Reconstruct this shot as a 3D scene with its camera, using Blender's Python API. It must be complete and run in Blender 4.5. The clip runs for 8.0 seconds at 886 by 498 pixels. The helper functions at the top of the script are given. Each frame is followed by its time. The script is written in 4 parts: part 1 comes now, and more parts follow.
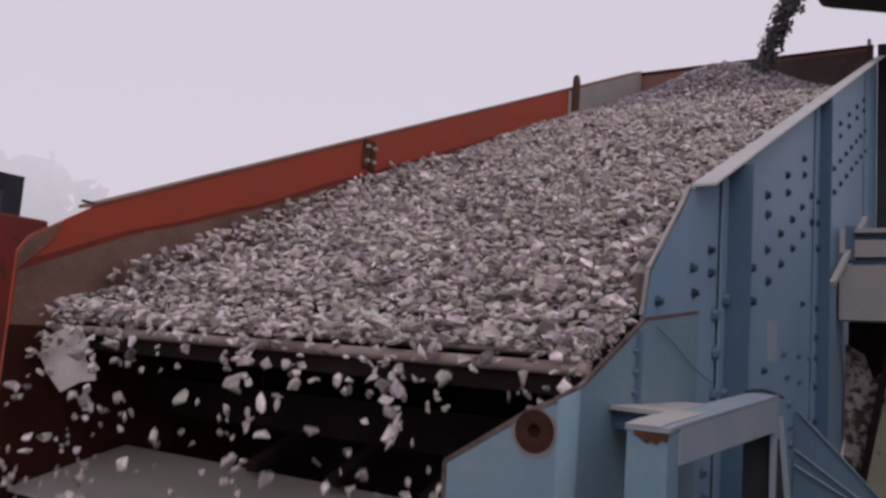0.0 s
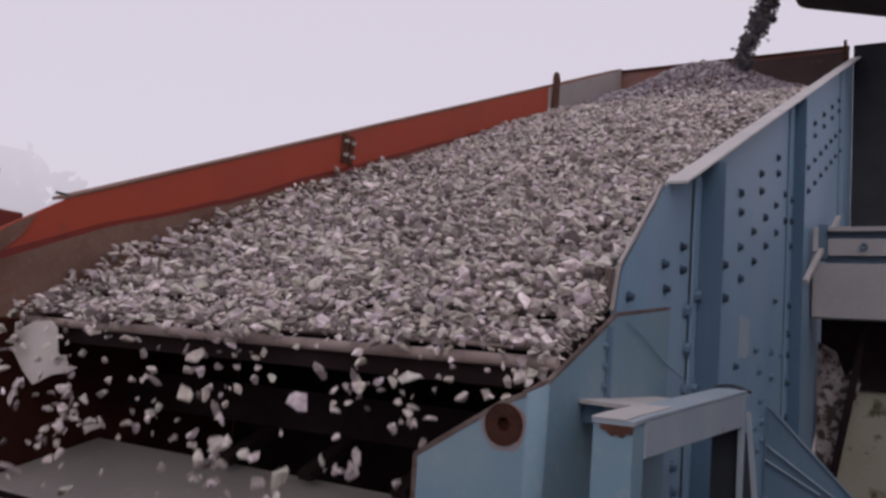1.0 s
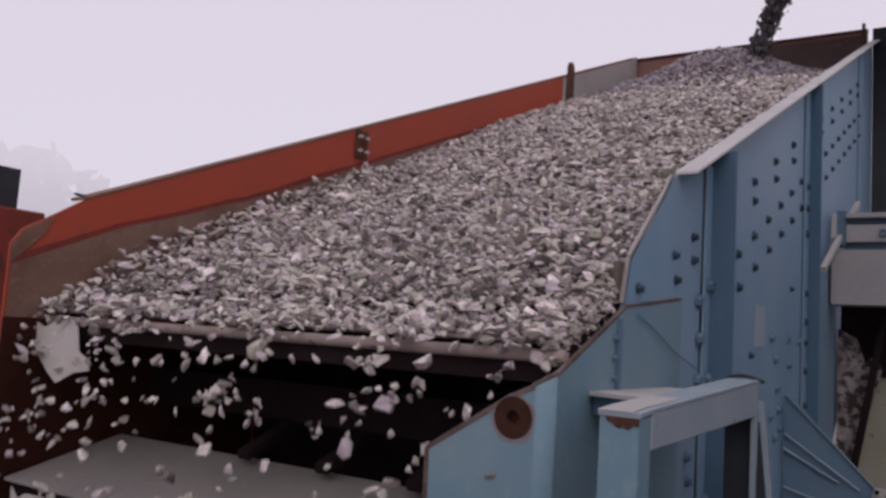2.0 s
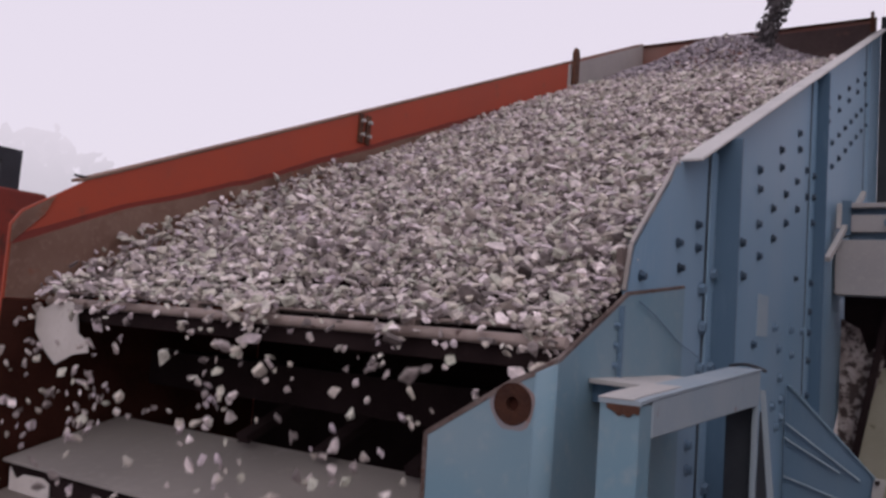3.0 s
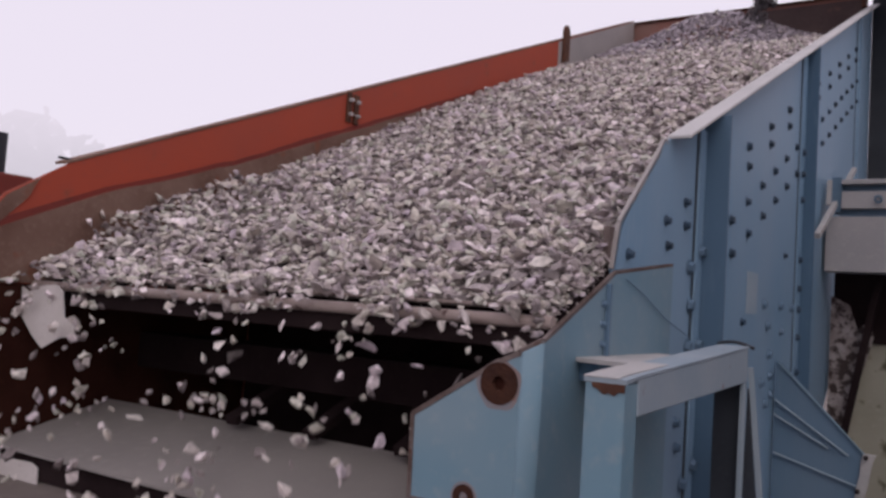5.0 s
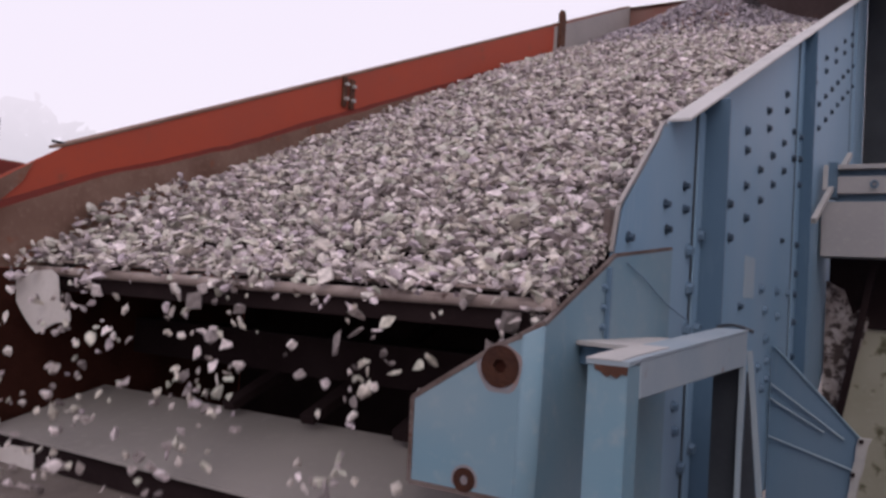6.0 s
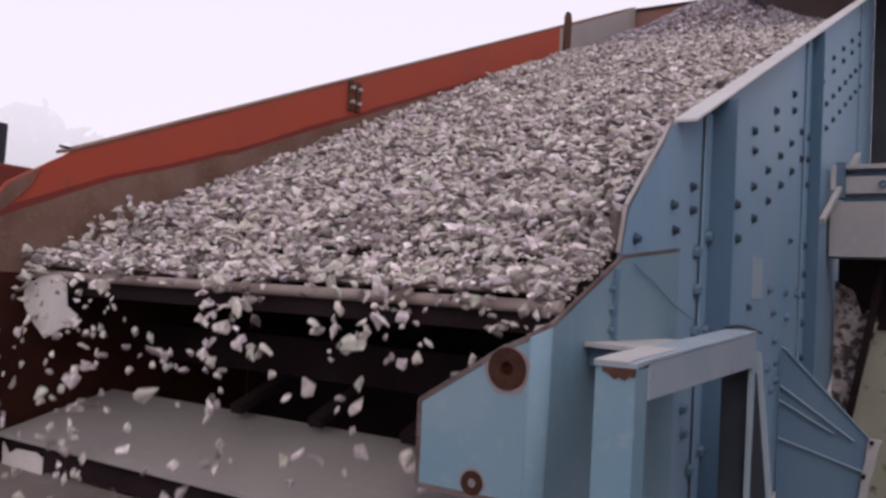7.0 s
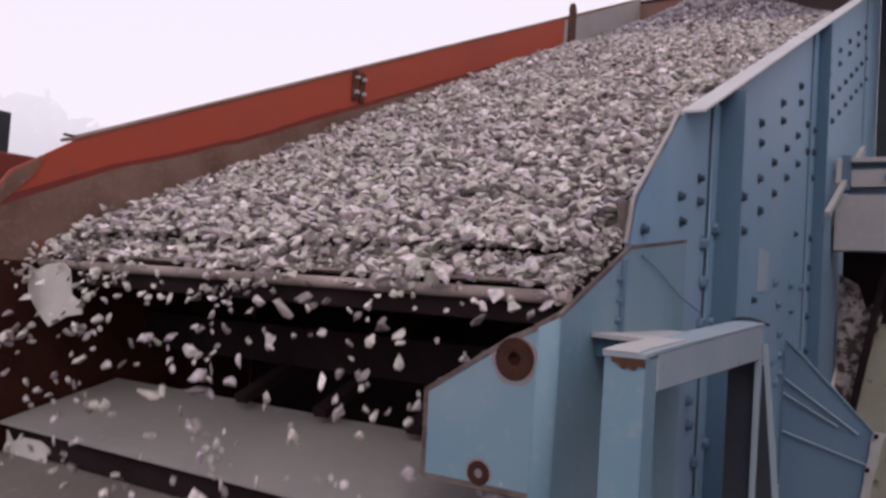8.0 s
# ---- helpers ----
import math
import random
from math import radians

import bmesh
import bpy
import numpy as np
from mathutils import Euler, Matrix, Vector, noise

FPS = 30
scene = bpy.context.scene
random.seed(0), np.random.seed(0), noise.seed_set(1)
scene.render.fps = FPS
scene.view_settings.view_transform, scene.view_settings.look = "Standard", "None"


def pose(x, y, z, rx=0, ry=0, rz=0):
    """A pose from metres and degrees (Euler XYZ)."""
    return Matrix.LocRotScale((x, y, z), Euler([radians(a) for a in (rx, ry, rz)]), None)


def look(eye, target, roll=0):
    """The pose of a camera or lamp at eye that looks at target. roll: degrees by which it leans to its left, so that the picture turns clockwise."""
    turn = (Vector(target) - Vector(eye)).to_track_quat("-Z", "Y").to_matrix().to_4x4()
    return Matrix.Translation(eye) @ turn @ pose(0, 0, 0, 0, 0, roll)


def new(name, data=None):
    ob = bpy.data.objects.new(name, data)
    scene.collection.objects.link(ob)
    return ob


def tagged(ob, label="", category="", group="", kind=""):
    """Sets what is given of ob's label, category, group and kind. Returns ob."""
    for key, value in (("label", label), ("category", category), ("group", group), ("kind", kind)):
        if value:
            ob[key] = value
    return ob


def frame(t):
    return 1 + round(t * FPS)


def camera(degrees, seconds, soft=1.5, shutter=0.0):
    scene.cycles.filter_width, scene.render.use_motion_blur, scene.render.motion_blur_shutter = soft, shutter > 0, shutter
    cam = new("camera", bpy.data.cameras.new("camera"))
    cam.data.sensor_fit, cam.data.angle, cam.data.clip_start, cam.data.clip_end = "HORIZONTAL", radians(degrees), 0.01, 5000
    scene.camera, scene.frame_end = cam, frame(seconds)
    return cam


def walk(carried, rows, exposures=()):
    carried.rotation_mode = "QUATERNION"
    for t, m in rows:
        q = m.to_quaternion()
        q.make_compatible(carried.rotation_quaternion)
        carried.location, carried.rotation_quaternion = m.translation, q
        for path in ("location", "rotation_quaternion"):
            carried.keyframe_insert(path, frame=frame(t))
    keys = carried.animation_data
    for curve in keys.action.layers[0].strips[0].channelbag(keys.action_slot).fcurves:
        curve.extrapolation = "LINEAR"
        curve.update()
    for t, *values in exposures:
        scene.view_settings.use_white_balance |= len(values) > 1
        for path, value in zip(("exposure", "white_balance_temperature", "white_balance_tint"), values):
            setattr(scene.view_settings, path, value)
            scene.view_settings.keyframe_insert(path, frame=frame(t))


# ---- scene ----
cam = camera(56.0, 8.0, soft=2.9, shutter=0.12)
PATH = [
    (0, (0.871, -2.089, 4.0), (-0.209, -0.423, 4.241), 4.2),
    (0.5, (0.869, -2.083, 4.009), (-0.202, -0.407, 4.226), 4.7),
    (1, (0.902, -2.087, 3.997), (-0.141, -0.397, 4.231), 4.5),
    (1.5, (0.927, -2.079, 4.002), (-0.13, -0.395, 4.218), 4.0),
    (2, (0.945, -2.092, 4.009), (-0.14, -0.425, 4.219), 3.7),
    (3.5, (0.935, -2.056, 4.005), (-0.149, -0.383, 4.163), 4.5),
    (4, (0.95, -2.051, 4.011), (-0.115, -0.364, 4.159), 4.1),
    (4.5, (0.944, -2.043, 4.011), (-0.118, -0.354, 4.155), 3.7),
    (5, (0.947, -2.043, 4.008), (-0.13, -0.363, 4.139), 3.8),
    (6.5, (0.915, -2.033, 3.993), (-0.143, -0.339, 4.088), 3.7),
    (7, (0.922, -2.032, 3.995), (-0.156, -0.35, 4.102), 3.4),
    (7.5, (0.933, -2.043, 3.998), (-0.162, -0.372, 4.093), 3.6),
    (8, (0.902, -2.03, 3.986), (-0.178, -0.349, 4.075), 3.7),
]
walk(cam, [(t, look(eye, target, roll)) for t, eye, target, roll in PATH],
     exposures=[(0, -0.45), (1.5, -0.36), (2.2, -0.30), (3.5, -0.14), (5, -0.11), (6.5, 0.06), (8, 0.06)])

# ---- world and light: flat overcast sky, faint wide sun ----
world = bpy.data.worlds.new("overcast")
scene.world = world
world.use_nodes = True
wn, wl = world.node_tree.nodes, world.node_tree.links
sky = wn.new("ShaderNodeTexSky")
sky.sky_type, sky.sun_disc = 'NISHITA', False
sky.sun_elevation, sky.sun_rotation, sky.dust_density = radians(38), radians(150), 5.0
cloud = wn.new("ShaderNodeMix")
cloud.data_type = 'RGBA'
cloud.inputs[0].default_value = 0.985
cloud.inputs[7].default_value = (0.83, 0.75, 0.86, 1)
wl.new(sky.outputs[0], cloud.inputs[6])
wl.new(cloud.outputs[2], wn["Background"].inputs[0])
wn["Background"].inputs[1].default_value = 1.08
sun = new("sun", bpy.data.lights.new("sun", 'SUN'))
sun.data.energy, sun.data.angle, sun.data.color = 0.4, radians(25), (1.0, 0.95, 0.92)
sun.matrix_world = look((3, -6, 12), (-1, 2, 4))


# ---- materials ----
def rgb(c, a=1):
    return (c[0], c[1], c[2], a)


def material(name, base, worn, rough=0.6, metal=0.0, coarse=3.0, fine=60.0, amount=0.5, bump=0.15,
             rust=None, rust_amount=0.35, per_piece=0.0, streak=False, gloss=0.3):
    """Two scales of noise between base and worn, an optional rust layer, and a fine bump."""
    m = bpy.data.materials.new(name)
    m.use_nodes = True
    n, l = m.node_tree.nodes, m.node_tree.links
    b = n["Principled BSDF"]
    b.inputs["Roughness"].default_value, b.inputs["Metallic"].default_value = rough, metal
    b.inputs["Specular IOR Level"].default_value = gloss
    tc = n.new("ShaderNodeTexCoord")
    vec = tc.outputs["Object"]
    if streak:
        mp = n.new("ShaderNodeMapping")
        mp.inputs["Scale"].default_value = (1, 1, 0.18)
        l.new(vec, mp.inputs[0])
        vec = mp.outputs[0]

    def noise_tex(scale, detail):
        t = n.new("ShaderNodeTexNoise")
        t.inputs["Scale"].default_value, t.inputs["Detail"].default_value = scale, detail
        l.new(vec, t.inputs["Vector"])
        return t.outputs["Fac"]

    def mix(fac, a, c):
        x = n.new("ShaderNodeMix")
        x.data_type = 'RGBA'
        if isinstance(fac, float):
            x.inputs[0].default_value = fac
        else:
            l.new(fac, x.inputs[0])
        for sock, v in ((x.inputs[6], a), (x.inputs[7], c)):
            if isinstance(v, tuple):
                sock.default_value = rgb(v)
            else:
                l.new(v, sock)
        return x.outputs[2]

    def ramp(fac, lo, hi):
        r = n.new("ShaderNodeMapRange")
        r.inputs["From Min"].default_value, r.inputs["From Max"].default_value = lo, hi
        l.new(fac, r.inputs["Value"])
        return r.outputs[0]
    big, small = noise_tex(coarse, 5), noise_tex(fine, 3)
    col = mix(ramp(big, 0.5 - 0.22 * (amount + 0.4), 0.78), base, worn)
    col = mix(ramp(small, 0.55, 0.85), col, worn)
    if rust:
        spots = noise_tex(coarse * 2.7, 8)
        col = mix(ramp(spots, 0.72 - rust_amount * 0.35, 0.80 - rust_amount * 0.3), col, rust)
    if per_piece:
        info = n.new("ShaderNodeObjectInfo")
        hsv = n.new("ShaderNodeHueSaturation")
        val = n.new("ShaderNodeMapRange")
        val.inputs["To Min"].default_value, val.inputs["To Max"].default_value = 1 - per_piece, 1 + per_piece
        l.new(info.outputs["Random"], val.inputs["Value"])
        l.new(val.outputs[0], hsv.inputs["Value"])
        l.new(col, hsv.inputs["Color"])
        col = hsv.outputs[0]
    l.new(col, b.inputs["Base Color"])
    bp = n.new("ShaderNodeBump")
    bp.inputs["Strength"].default_value, bp.inputs["Distance"].default_value = bump, 0.01
    l.new(small, bp.inputs["Height"])
    l.new(bp.outputs[0], b.inputs["Normal"])
    return m


def stone_material(name="crushed_stone", tone_scale=1.0):
    """Crushed rock: each stone its own shade, by object and by loose piece of a mesh."""
    m = bpy.data.materials.new(name)
    m.use_nodes = True
    n, l = m.node_tree.nodes, m.node_tree.links
    b = n["Principled BSDF"]
    b.inputs["Roughness"].default_value = 0.85
    info, geo = n.new("ShaderNodeObjectInfo"), n.new("ShaderNodeNewGeometry")
    add, fr = n.new("ShaderNodeMath"), n.new("ShaderNodeMath")
    fr.operation = 'FRACT'
    l.new(info.outputs["Random"], add.inputs[0])
    l.new(geo.outputs["Random Per Island"], add.inputs[1])
    l.new(add.outputs[0], fr.inputs[0])
    cr = n.new("ShaderNodeValToRGB")
    cr.color_ramp.interpolation = 'LINEAR'
    stops = ((0.0, (0.12, 0.105, 0.10)), (0.2, (0.34, 0.305, 0.295)), (0.4, (0.54, 0.51, 0.44)), (0.55, (0.39, 0.405, 0.335)),
             (0.7, (0.63, 0.59, 0.55)), (0.82, (0.40, 0.35, 0.38)), (0.92, (0.80, 0.74, 0.72)), (1.0, (0.19, 0.165, 0.155)))
    els = cr.color_ramp.elements
    while len(els) < len(stops):
        els.new(0.5)
    for e, (p, c) in zip(els, stops):
        if tone_scale < 1:          # darkened stone loses most of its tints
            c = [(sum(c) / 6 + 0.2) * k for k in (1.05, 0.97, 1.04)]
        e.position, e.color = p, rgb([c[0] * tone_scale * 1.13, c[1] * tone_scale * 1.075, c[2] * tone_scale * 1.12])
    l.new(fr.outputs[0], cr.inputs[0])
    tc = n.new("ShaderNodeTexCoord")
    t = n.new("ShaderNodeTexNoise")
    t.inputs["Scale"].default_value, t.inputs["Detail"].default_value = 70, 5
    l.new(tc.outputs["Object"], t.inputs["Vector"])
    mr = n.new("ShaderNodeMapRange")
    mr.inputs["From Min"].default_value, mr.inputs["From Max"].default_value = 0.3, 0.75
    mr.inputs["To Min"].default_value, mr.inputs["To Max"].default_value = 0.62, 1.28
    l.new(t.outputs["Fac"], mr.inputs["Value"])
    hsv = n.new("ShaderNodeHueSaturation")
    l.new(mr.outputs[0], hsv.inputs["Value"])
    l.new(cr.outputs[0], hsv.inputs["Color"])
    l.new(hsv.outputs[0], b.inputs["Base Color"])
    bp = n.new("ShaderNodeBump")
    bp.inputs["Strength"].default_value, bp.inputs["Distance"].default_value = 0.4, 0.006
    l.new(t.outputs["Fac"], bp.inputs["Height"])
    l.new(bp.outputs[0], b.inputs["Normal"])
    return m


RUST = (0.10, 0.035, 0.018)
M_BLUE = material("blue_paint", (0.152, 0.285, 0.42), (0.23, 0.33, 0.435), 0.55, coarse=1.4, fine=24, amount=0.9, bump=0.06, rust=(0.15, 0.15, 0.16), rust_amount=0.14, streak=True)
M_NAVY = material("dark_blue_steel", (0.058, 0.115, 0.185), (0.095, 0.155, 0.225), 0.5, coarse=1.6, fine=30, bump=0.06, rust=(0.08, 0.08, 0.09), rust_amount=0.12, streak=True)
M_SKY = material("weathered_blue_paint", (0.135, 0.245, 0.32), (0.22, 0.29, 0.335), 0.55, coarse=2, fine=30, bump=0.06, rust=(0.30, 0.20, 0.15), rust_amount=0.1)
M_BLUE_DARK = material("blue_paint_bolt", (0.036, 0.066, 0.105), (0.02, 0.034, 0.055), 0.5, coarse=20, fine=120, per_piece=0.3)
M_DUST = material("dust_over_blue", (0.235, 0.30, 0.355), (0.29, 0.335, 0.38), 0.7, coarse=4, fine=40, rust=(0.20, 0.14, 0.11), rust_amount=0.1)
M_FADED = material("faded_blue_paint", (0.27, 0.36, 0.435), (0.33, 0.39, 0.44), 0.65, coarse=6, fine=40)
M_EYE = material("oily_rust", (0.062, 0.024, 0.014), (0.028, 0.012, 0.010), 0.85, coarse=16, fine=90, bump=0.4, gloss=0.2)
M_SLATE = material("slate_blue_paint", (0.09, 0.16, 0.24), (0.13, 0.19, 0.26), 0.55, coarse=3, fine=30, bump=0.06, rust=(0.20, 0.19, 0.19), rust_amount=0.1, streak=True)
M_FLANGE = material("dusty_flange", (0.42, 0.41, 0.415), (0.52, 0.50, 0.50), 0.7, coarse=3, fine=30, rust=(0.24, 0.21, 0.20), rust_amount=0.2)
M_PALE = material("dusty_pale_paint", (0.35, 0.345, 0.345), (0.48, 0.455, 0.445), 0.7, coarse=5, fine=50, rust=(0.24, 0.15, 0.11), rust_amount=0.12)
M_ORANGE = material("orange_red_paint", (0.375, 0.062, 0.03), (0.31, 0.062, 0.038), 0.55, coarse=2.2, fine=30, bump=0.05, rust=(0.20, 0.07, 0.045), rust_amount=0.2)
M_RED = material("dull_red_paint", (0.20, 0.032, 0.022), (0.13, 0.03, 0.024), 0.6, coarse=2.2, fine=30, bump=0.05, rust=(0.08, 0.03, 0.022), rust_amount=0.3)
M_DULL = material("dusty_orange_paint", (0.21, 0.082, 0.066), (0.195, 0.118, 0.102), 0.8, coarse=2, fine=30, bump=0.1)
M_MUD = material("dried_stone_dust", (0.128, 0.068, 0.05), (0.24, 0.155, 0.122), 0.9, coarse=3, fine=45, bump=0.3, rust=(0.20, 0.075, 0.045), rust_amount=0.25)
M_GREY = material("worn_grey_steel", (0.30, 0.28, 0.275), (0.40, 0.36, 0.35), 0.6, coarse=2, fine=40, rust=(0.25, 0.19, 0.16), rust_amount=0.15)
# near-black; under the deck it also puts the shade into the colour
M_DARK = material("near_black_steel", (0.016, 0.010, 0.011), (0.027, 0.018, 0.019), 0.9, coarse=4, fine=40, gloss=0.05)
M_RUST = material("rusted_steel", (0.12, 0.055, 0.035), (0.05, 0.022, 0.016), 0.9, coarse=14, fine=90, bump=0.4)
M_DARK_BROWN = material("dark_red_brown", (0.027, 0.009, 0.006), (0.05, 0.017, 0.012), 0.9, coarse=5, fine=60, gloss=0.1)
M_STAIN = material("rust_bloom", (0.25, 0.165, 0.15), (0.18, 0.23, 0.28), 0.7, coarse=12, fine=60, rust=(0.24, 0.13, 0.10), rust_amount=0.3)
M_EDGE = material("scuffed_rusty_edge", (0.075, 0.048, 0.042), (0.19, 0.155, 0.15), 0.8, coarse=10, fine=60, rust=(0.08, 0.035, 0.025), rust_amount=0.35)
M_LIP = material("worn_lip_steel", (0.26, 0.20, 0.185), (0.40, 0.33, 0.31), 0.6, coarse=8, fine=70, rust=(0.07, 0.035, 0.03), rust_amount=0.3)
M_DECK = material("dusty_deck_steel", (0.10, 0.086, 0.08), (0.17, 0.145, 0.135), 0.9, coarse=9, fine=70, gloss=0.1)
M_TRAY = material("polished_chute_steel", (0.215, 0.196, 0.19), (0.29, 0.264, 0.253), 0.55, metal=0.0, coarse=1.3, fine=22, bump=0.04, rust=(0.22, 0.19, 0.17), rust_amount=0.12)
M_SILT = material("silted_steel", (0.115, 0.094, 0.086), (0.16, 0.135, 0.125), 0.75, coarse=1.6, fine=26, bump=0.1, rust=(0.085, 0.06, 0.05), rust_amount=0.2)
M_WHITE = material("torn_white_sheet", (0.55, 0.51, 0.50), (0.44, 0.40, 0.385), 0.7, coarse=5, fine=60, rust=(0.2, 0.16, 0.15), rust_amount=0.05)
M_BELT = material("black_rubber_belt", (0.025, 0.022, 0.024), (0.05, 0.045, 0.045), 0.85, coarse=5, fine=60)
M_BLACK = material("black_painted_steel", (0.02, 0.024, 0.032), (0.035, 0.04, 0.05), 0.5, coarse=4, fine=40)
M_BEAM = material("dusty_grey_steel", (0.31, 0.30, 0.31), (0.40, 0.375, 0.375), 0.7, coarse=1.8, fine=40, rust=(0.24, 0.22, 0.2), rust_amount=0.15)
M_CHAR = material("dark_maroon_steel", (0.055, 0.035, 0.036), (0.10, 0.068, 0.066), 0.85, coarse=2.5, fine=40, bump=0.2, rust=(0.13, 0.07, 0.06), rust_amount=0.2)
M_BEIGE = material("dusty_beige_steel", (0.28, 0.27, 0.215), (0.35, 0.335, 0.28), 0.8, coarse=2.6, fine=30, amount=0.8, rust=(0.10, 0.095, 0.06), rust_amount=0.45)
M_SPATTER = material("mud_spattered_panel", (0.40, 0.36, 0.36), (0.16, 0.125, 0.12), 0.9, coarse=7, fine=34, amount=0.8, bump=0.5, rust=(0.05, 0.036, 0.034), rust_amount=0.75)
M_GROUND = material("quarry_ground", (0.15, 0.13, 0.12), (0.21, 0.185, 0.17), 0.95, coarse=0.4, fine=9, bump=0.5)
M_STONE = stone_material()
# falling stream: its backlit darkness is put into the stone colour
M_BACKLIT = stone_material("backlit_crushed_stone", 0.19)
M_DARKER_STONE = stone_material("darker_crushed_stone", 0.74)


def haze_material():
    m = bpy.data.materials.new("painted_mist")
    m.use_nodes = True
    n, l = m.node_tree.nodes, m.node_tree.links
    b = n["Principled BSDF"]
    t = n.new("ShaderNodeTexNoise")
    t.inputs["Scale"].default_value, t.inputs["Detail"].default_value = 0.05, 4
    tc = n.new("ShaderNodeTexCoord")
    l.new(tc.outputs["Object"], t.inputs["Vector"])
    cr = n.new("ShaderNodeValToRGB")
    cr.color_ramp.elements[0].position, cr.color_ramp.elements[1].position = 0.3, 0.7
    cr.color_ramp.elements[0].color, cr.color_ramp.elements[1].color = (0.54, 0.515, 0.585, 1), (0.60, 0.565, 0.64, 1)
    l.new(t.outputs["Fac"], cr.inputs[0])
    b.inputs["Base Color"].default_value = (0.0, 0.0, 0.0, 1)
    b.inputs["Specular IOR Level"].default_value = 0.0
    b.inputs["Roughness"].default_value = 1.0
    # haze as glowing colour: grey low down, paling to sky colour with height
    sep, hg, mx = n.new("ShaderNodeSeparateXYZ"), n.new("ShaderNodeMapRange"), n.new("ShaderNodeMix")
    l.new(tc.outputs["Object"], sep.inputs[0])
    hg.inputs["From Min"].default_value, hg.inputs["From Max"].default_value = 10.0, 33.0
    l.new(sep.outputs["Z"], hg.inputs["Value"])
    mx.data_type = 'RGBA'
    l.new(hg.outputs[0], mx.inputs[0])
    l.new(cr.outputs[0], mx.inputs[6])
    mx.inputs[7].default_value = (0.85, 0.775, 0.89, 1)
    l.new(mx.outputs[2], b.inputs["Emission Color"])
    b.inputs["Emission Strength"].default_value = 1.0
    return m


M_HAZE = haze_material()

# ---- mesh helpers ----
BASE = {}


def thing(name, at, label, category, group="", kind=""):
    ob = new(name)
    ob.empty_display_size = 0.1
    ob.location = at
    BASE[ob] = Matrix.Translation(at)
    return tagged(ob, label, category, group, kind)


def adopt(ob, parent):
    ob.parent = parent
    if parent in BASE:
        ob.matrix_parent_inverse = BASE[parent].inverted()
    return ob


def part(name, bm, mat, parent=None, label=""):
    """Links a bmesh, in world coordinates, as one mesh under a thing or part."""
    me = bpy.data.meshes.new(name)
    bmesh.ops.recalc_face_normals(bm, faces=bm.faces)
    bm.to_mesh(me)
    bm.free()
    me.materials.append(mat)
    ob = new(name, me)
    if parent:
        adopt(ob, parent)
    return tagged(ob, label)


def put_box(bm, x0, x1, y0, y1, z0, z1, bevel=0.0):
    vs = [bm.verts.new((x, y, z)) for x in (x0, x1) for y in (y0, y1) for z in (z0, z1)]
    fs = [bm.faces.new([vs[i] for i in q]) for q in ((0, 1, 3, 2), (4, 6, 7, 5), (0, 4, 5, 1), (2, 3, 7, 6), (0, 2, 6, 4), (1, 5, 7, 3))]
    if bevel:
        es = {e for f in fs for e in f.edges}
        bmesh.ops.bevel(bm, geom=list(es), offset=bevel, segments=2, affect='EDGES', profile=0.6)
    return bm


def box(*a, bevel=0.004):
    return put_box(bmesh.new(), *a, bevel=bevel)


def prism(points, axis, lo, hi, bevel=0.0):
    """A polygon drawn in the plane across an axis, given thickness from lo to hi."""
    bm = bmesh.new()

    def p3(p, d):
        return {'x': (d, p[0], p[1]), 'y': (p[0], d, p[1]), 'z': (p[0], p[1], d)}[axis]
    a = [bm.verts.new(p3(p, lo)) for p in points]
    b = [bm.verts.new(p3(p, hi)) for p in points]
    k = len(points)
    bm.faces.new(a)
    bm.faces.new(b[::-1])
    for i in range(k):
        bm.faces.new((a[i], a[(i + 1) % k], b[(i + 1) % k], b[i]))
    if bevel:
        bmesh.ops.recalc_face_normals(bm, faces=bm.faces)
        bmesh.ops.bevel(bm, geom=list(bm.edges), offset=bevel, segments=1, affect='EDGES')
    return bm


def pierced(points, bores, axis, lo, hi):
    """Like prism, with round holes (centre, centre, radius) through it."""
    bm = bmesh.new()

    def p3(p, d):
        return {'x': (d, p[0], p[1]), 'y': (p[0], d, p[1]), 'z': (p[0], p[1], d)}[axis]
    loops = [list(points)] + [[(u + r * math.cos(2 * math.pi * k / 18), v + r * math.sin(2 * math.pi * k / 18)) for k in range(18)] for u, v, r in bores]
    edges = []
    for loop in loops:
        vs = [bm.verts.new(p3(p, lo)) for p in loop]
        edges += [bm.edges.new((vs[k], vs[(k + 1) % len(vs)])) for k in range(len(vs))]
    bmesh.ops.triangle_fill(bm, use_beauty=True, edges=edges)
    out = bmesh.ops.extrude_face_region(bm, geom=bm.faces[:])
    shift = Vector(p3((0, 0), hi - lo))
    for v in [g for g in out["geom"] if isinstance(g, bmesh.types.BMVert)]:
        v.co += shift
    return bm


def bar(p, q, w, h=None, sides=4, bm=None):
    """A straight bar from p to q; sides 4 is square, more is round."""
    bm = bm or bmesh.new()
    p, q = Vector(p), Vector(q)
    d = q - p
    r = d.to_track_quat('Z', 'X').to_matrix().to_4x4()
    turn = math.pi / 4 if sides == 4 else 0
    k = math.sqrt(2) if sides == 4 else 1
    m = Matrix.Translation((p + q) / 2) @ r @ Matrix.Diagonal((w * k / 2, (h or w) * k / 2, 1, 1)) @ Matrix.Rotation(turn, 4, 'Z')
    bmesh.ops.create_cone(bm, cap_ends=True, segments=sides, radius1=1, radius2=1, depth=d.length, matrix=m)
    return bm


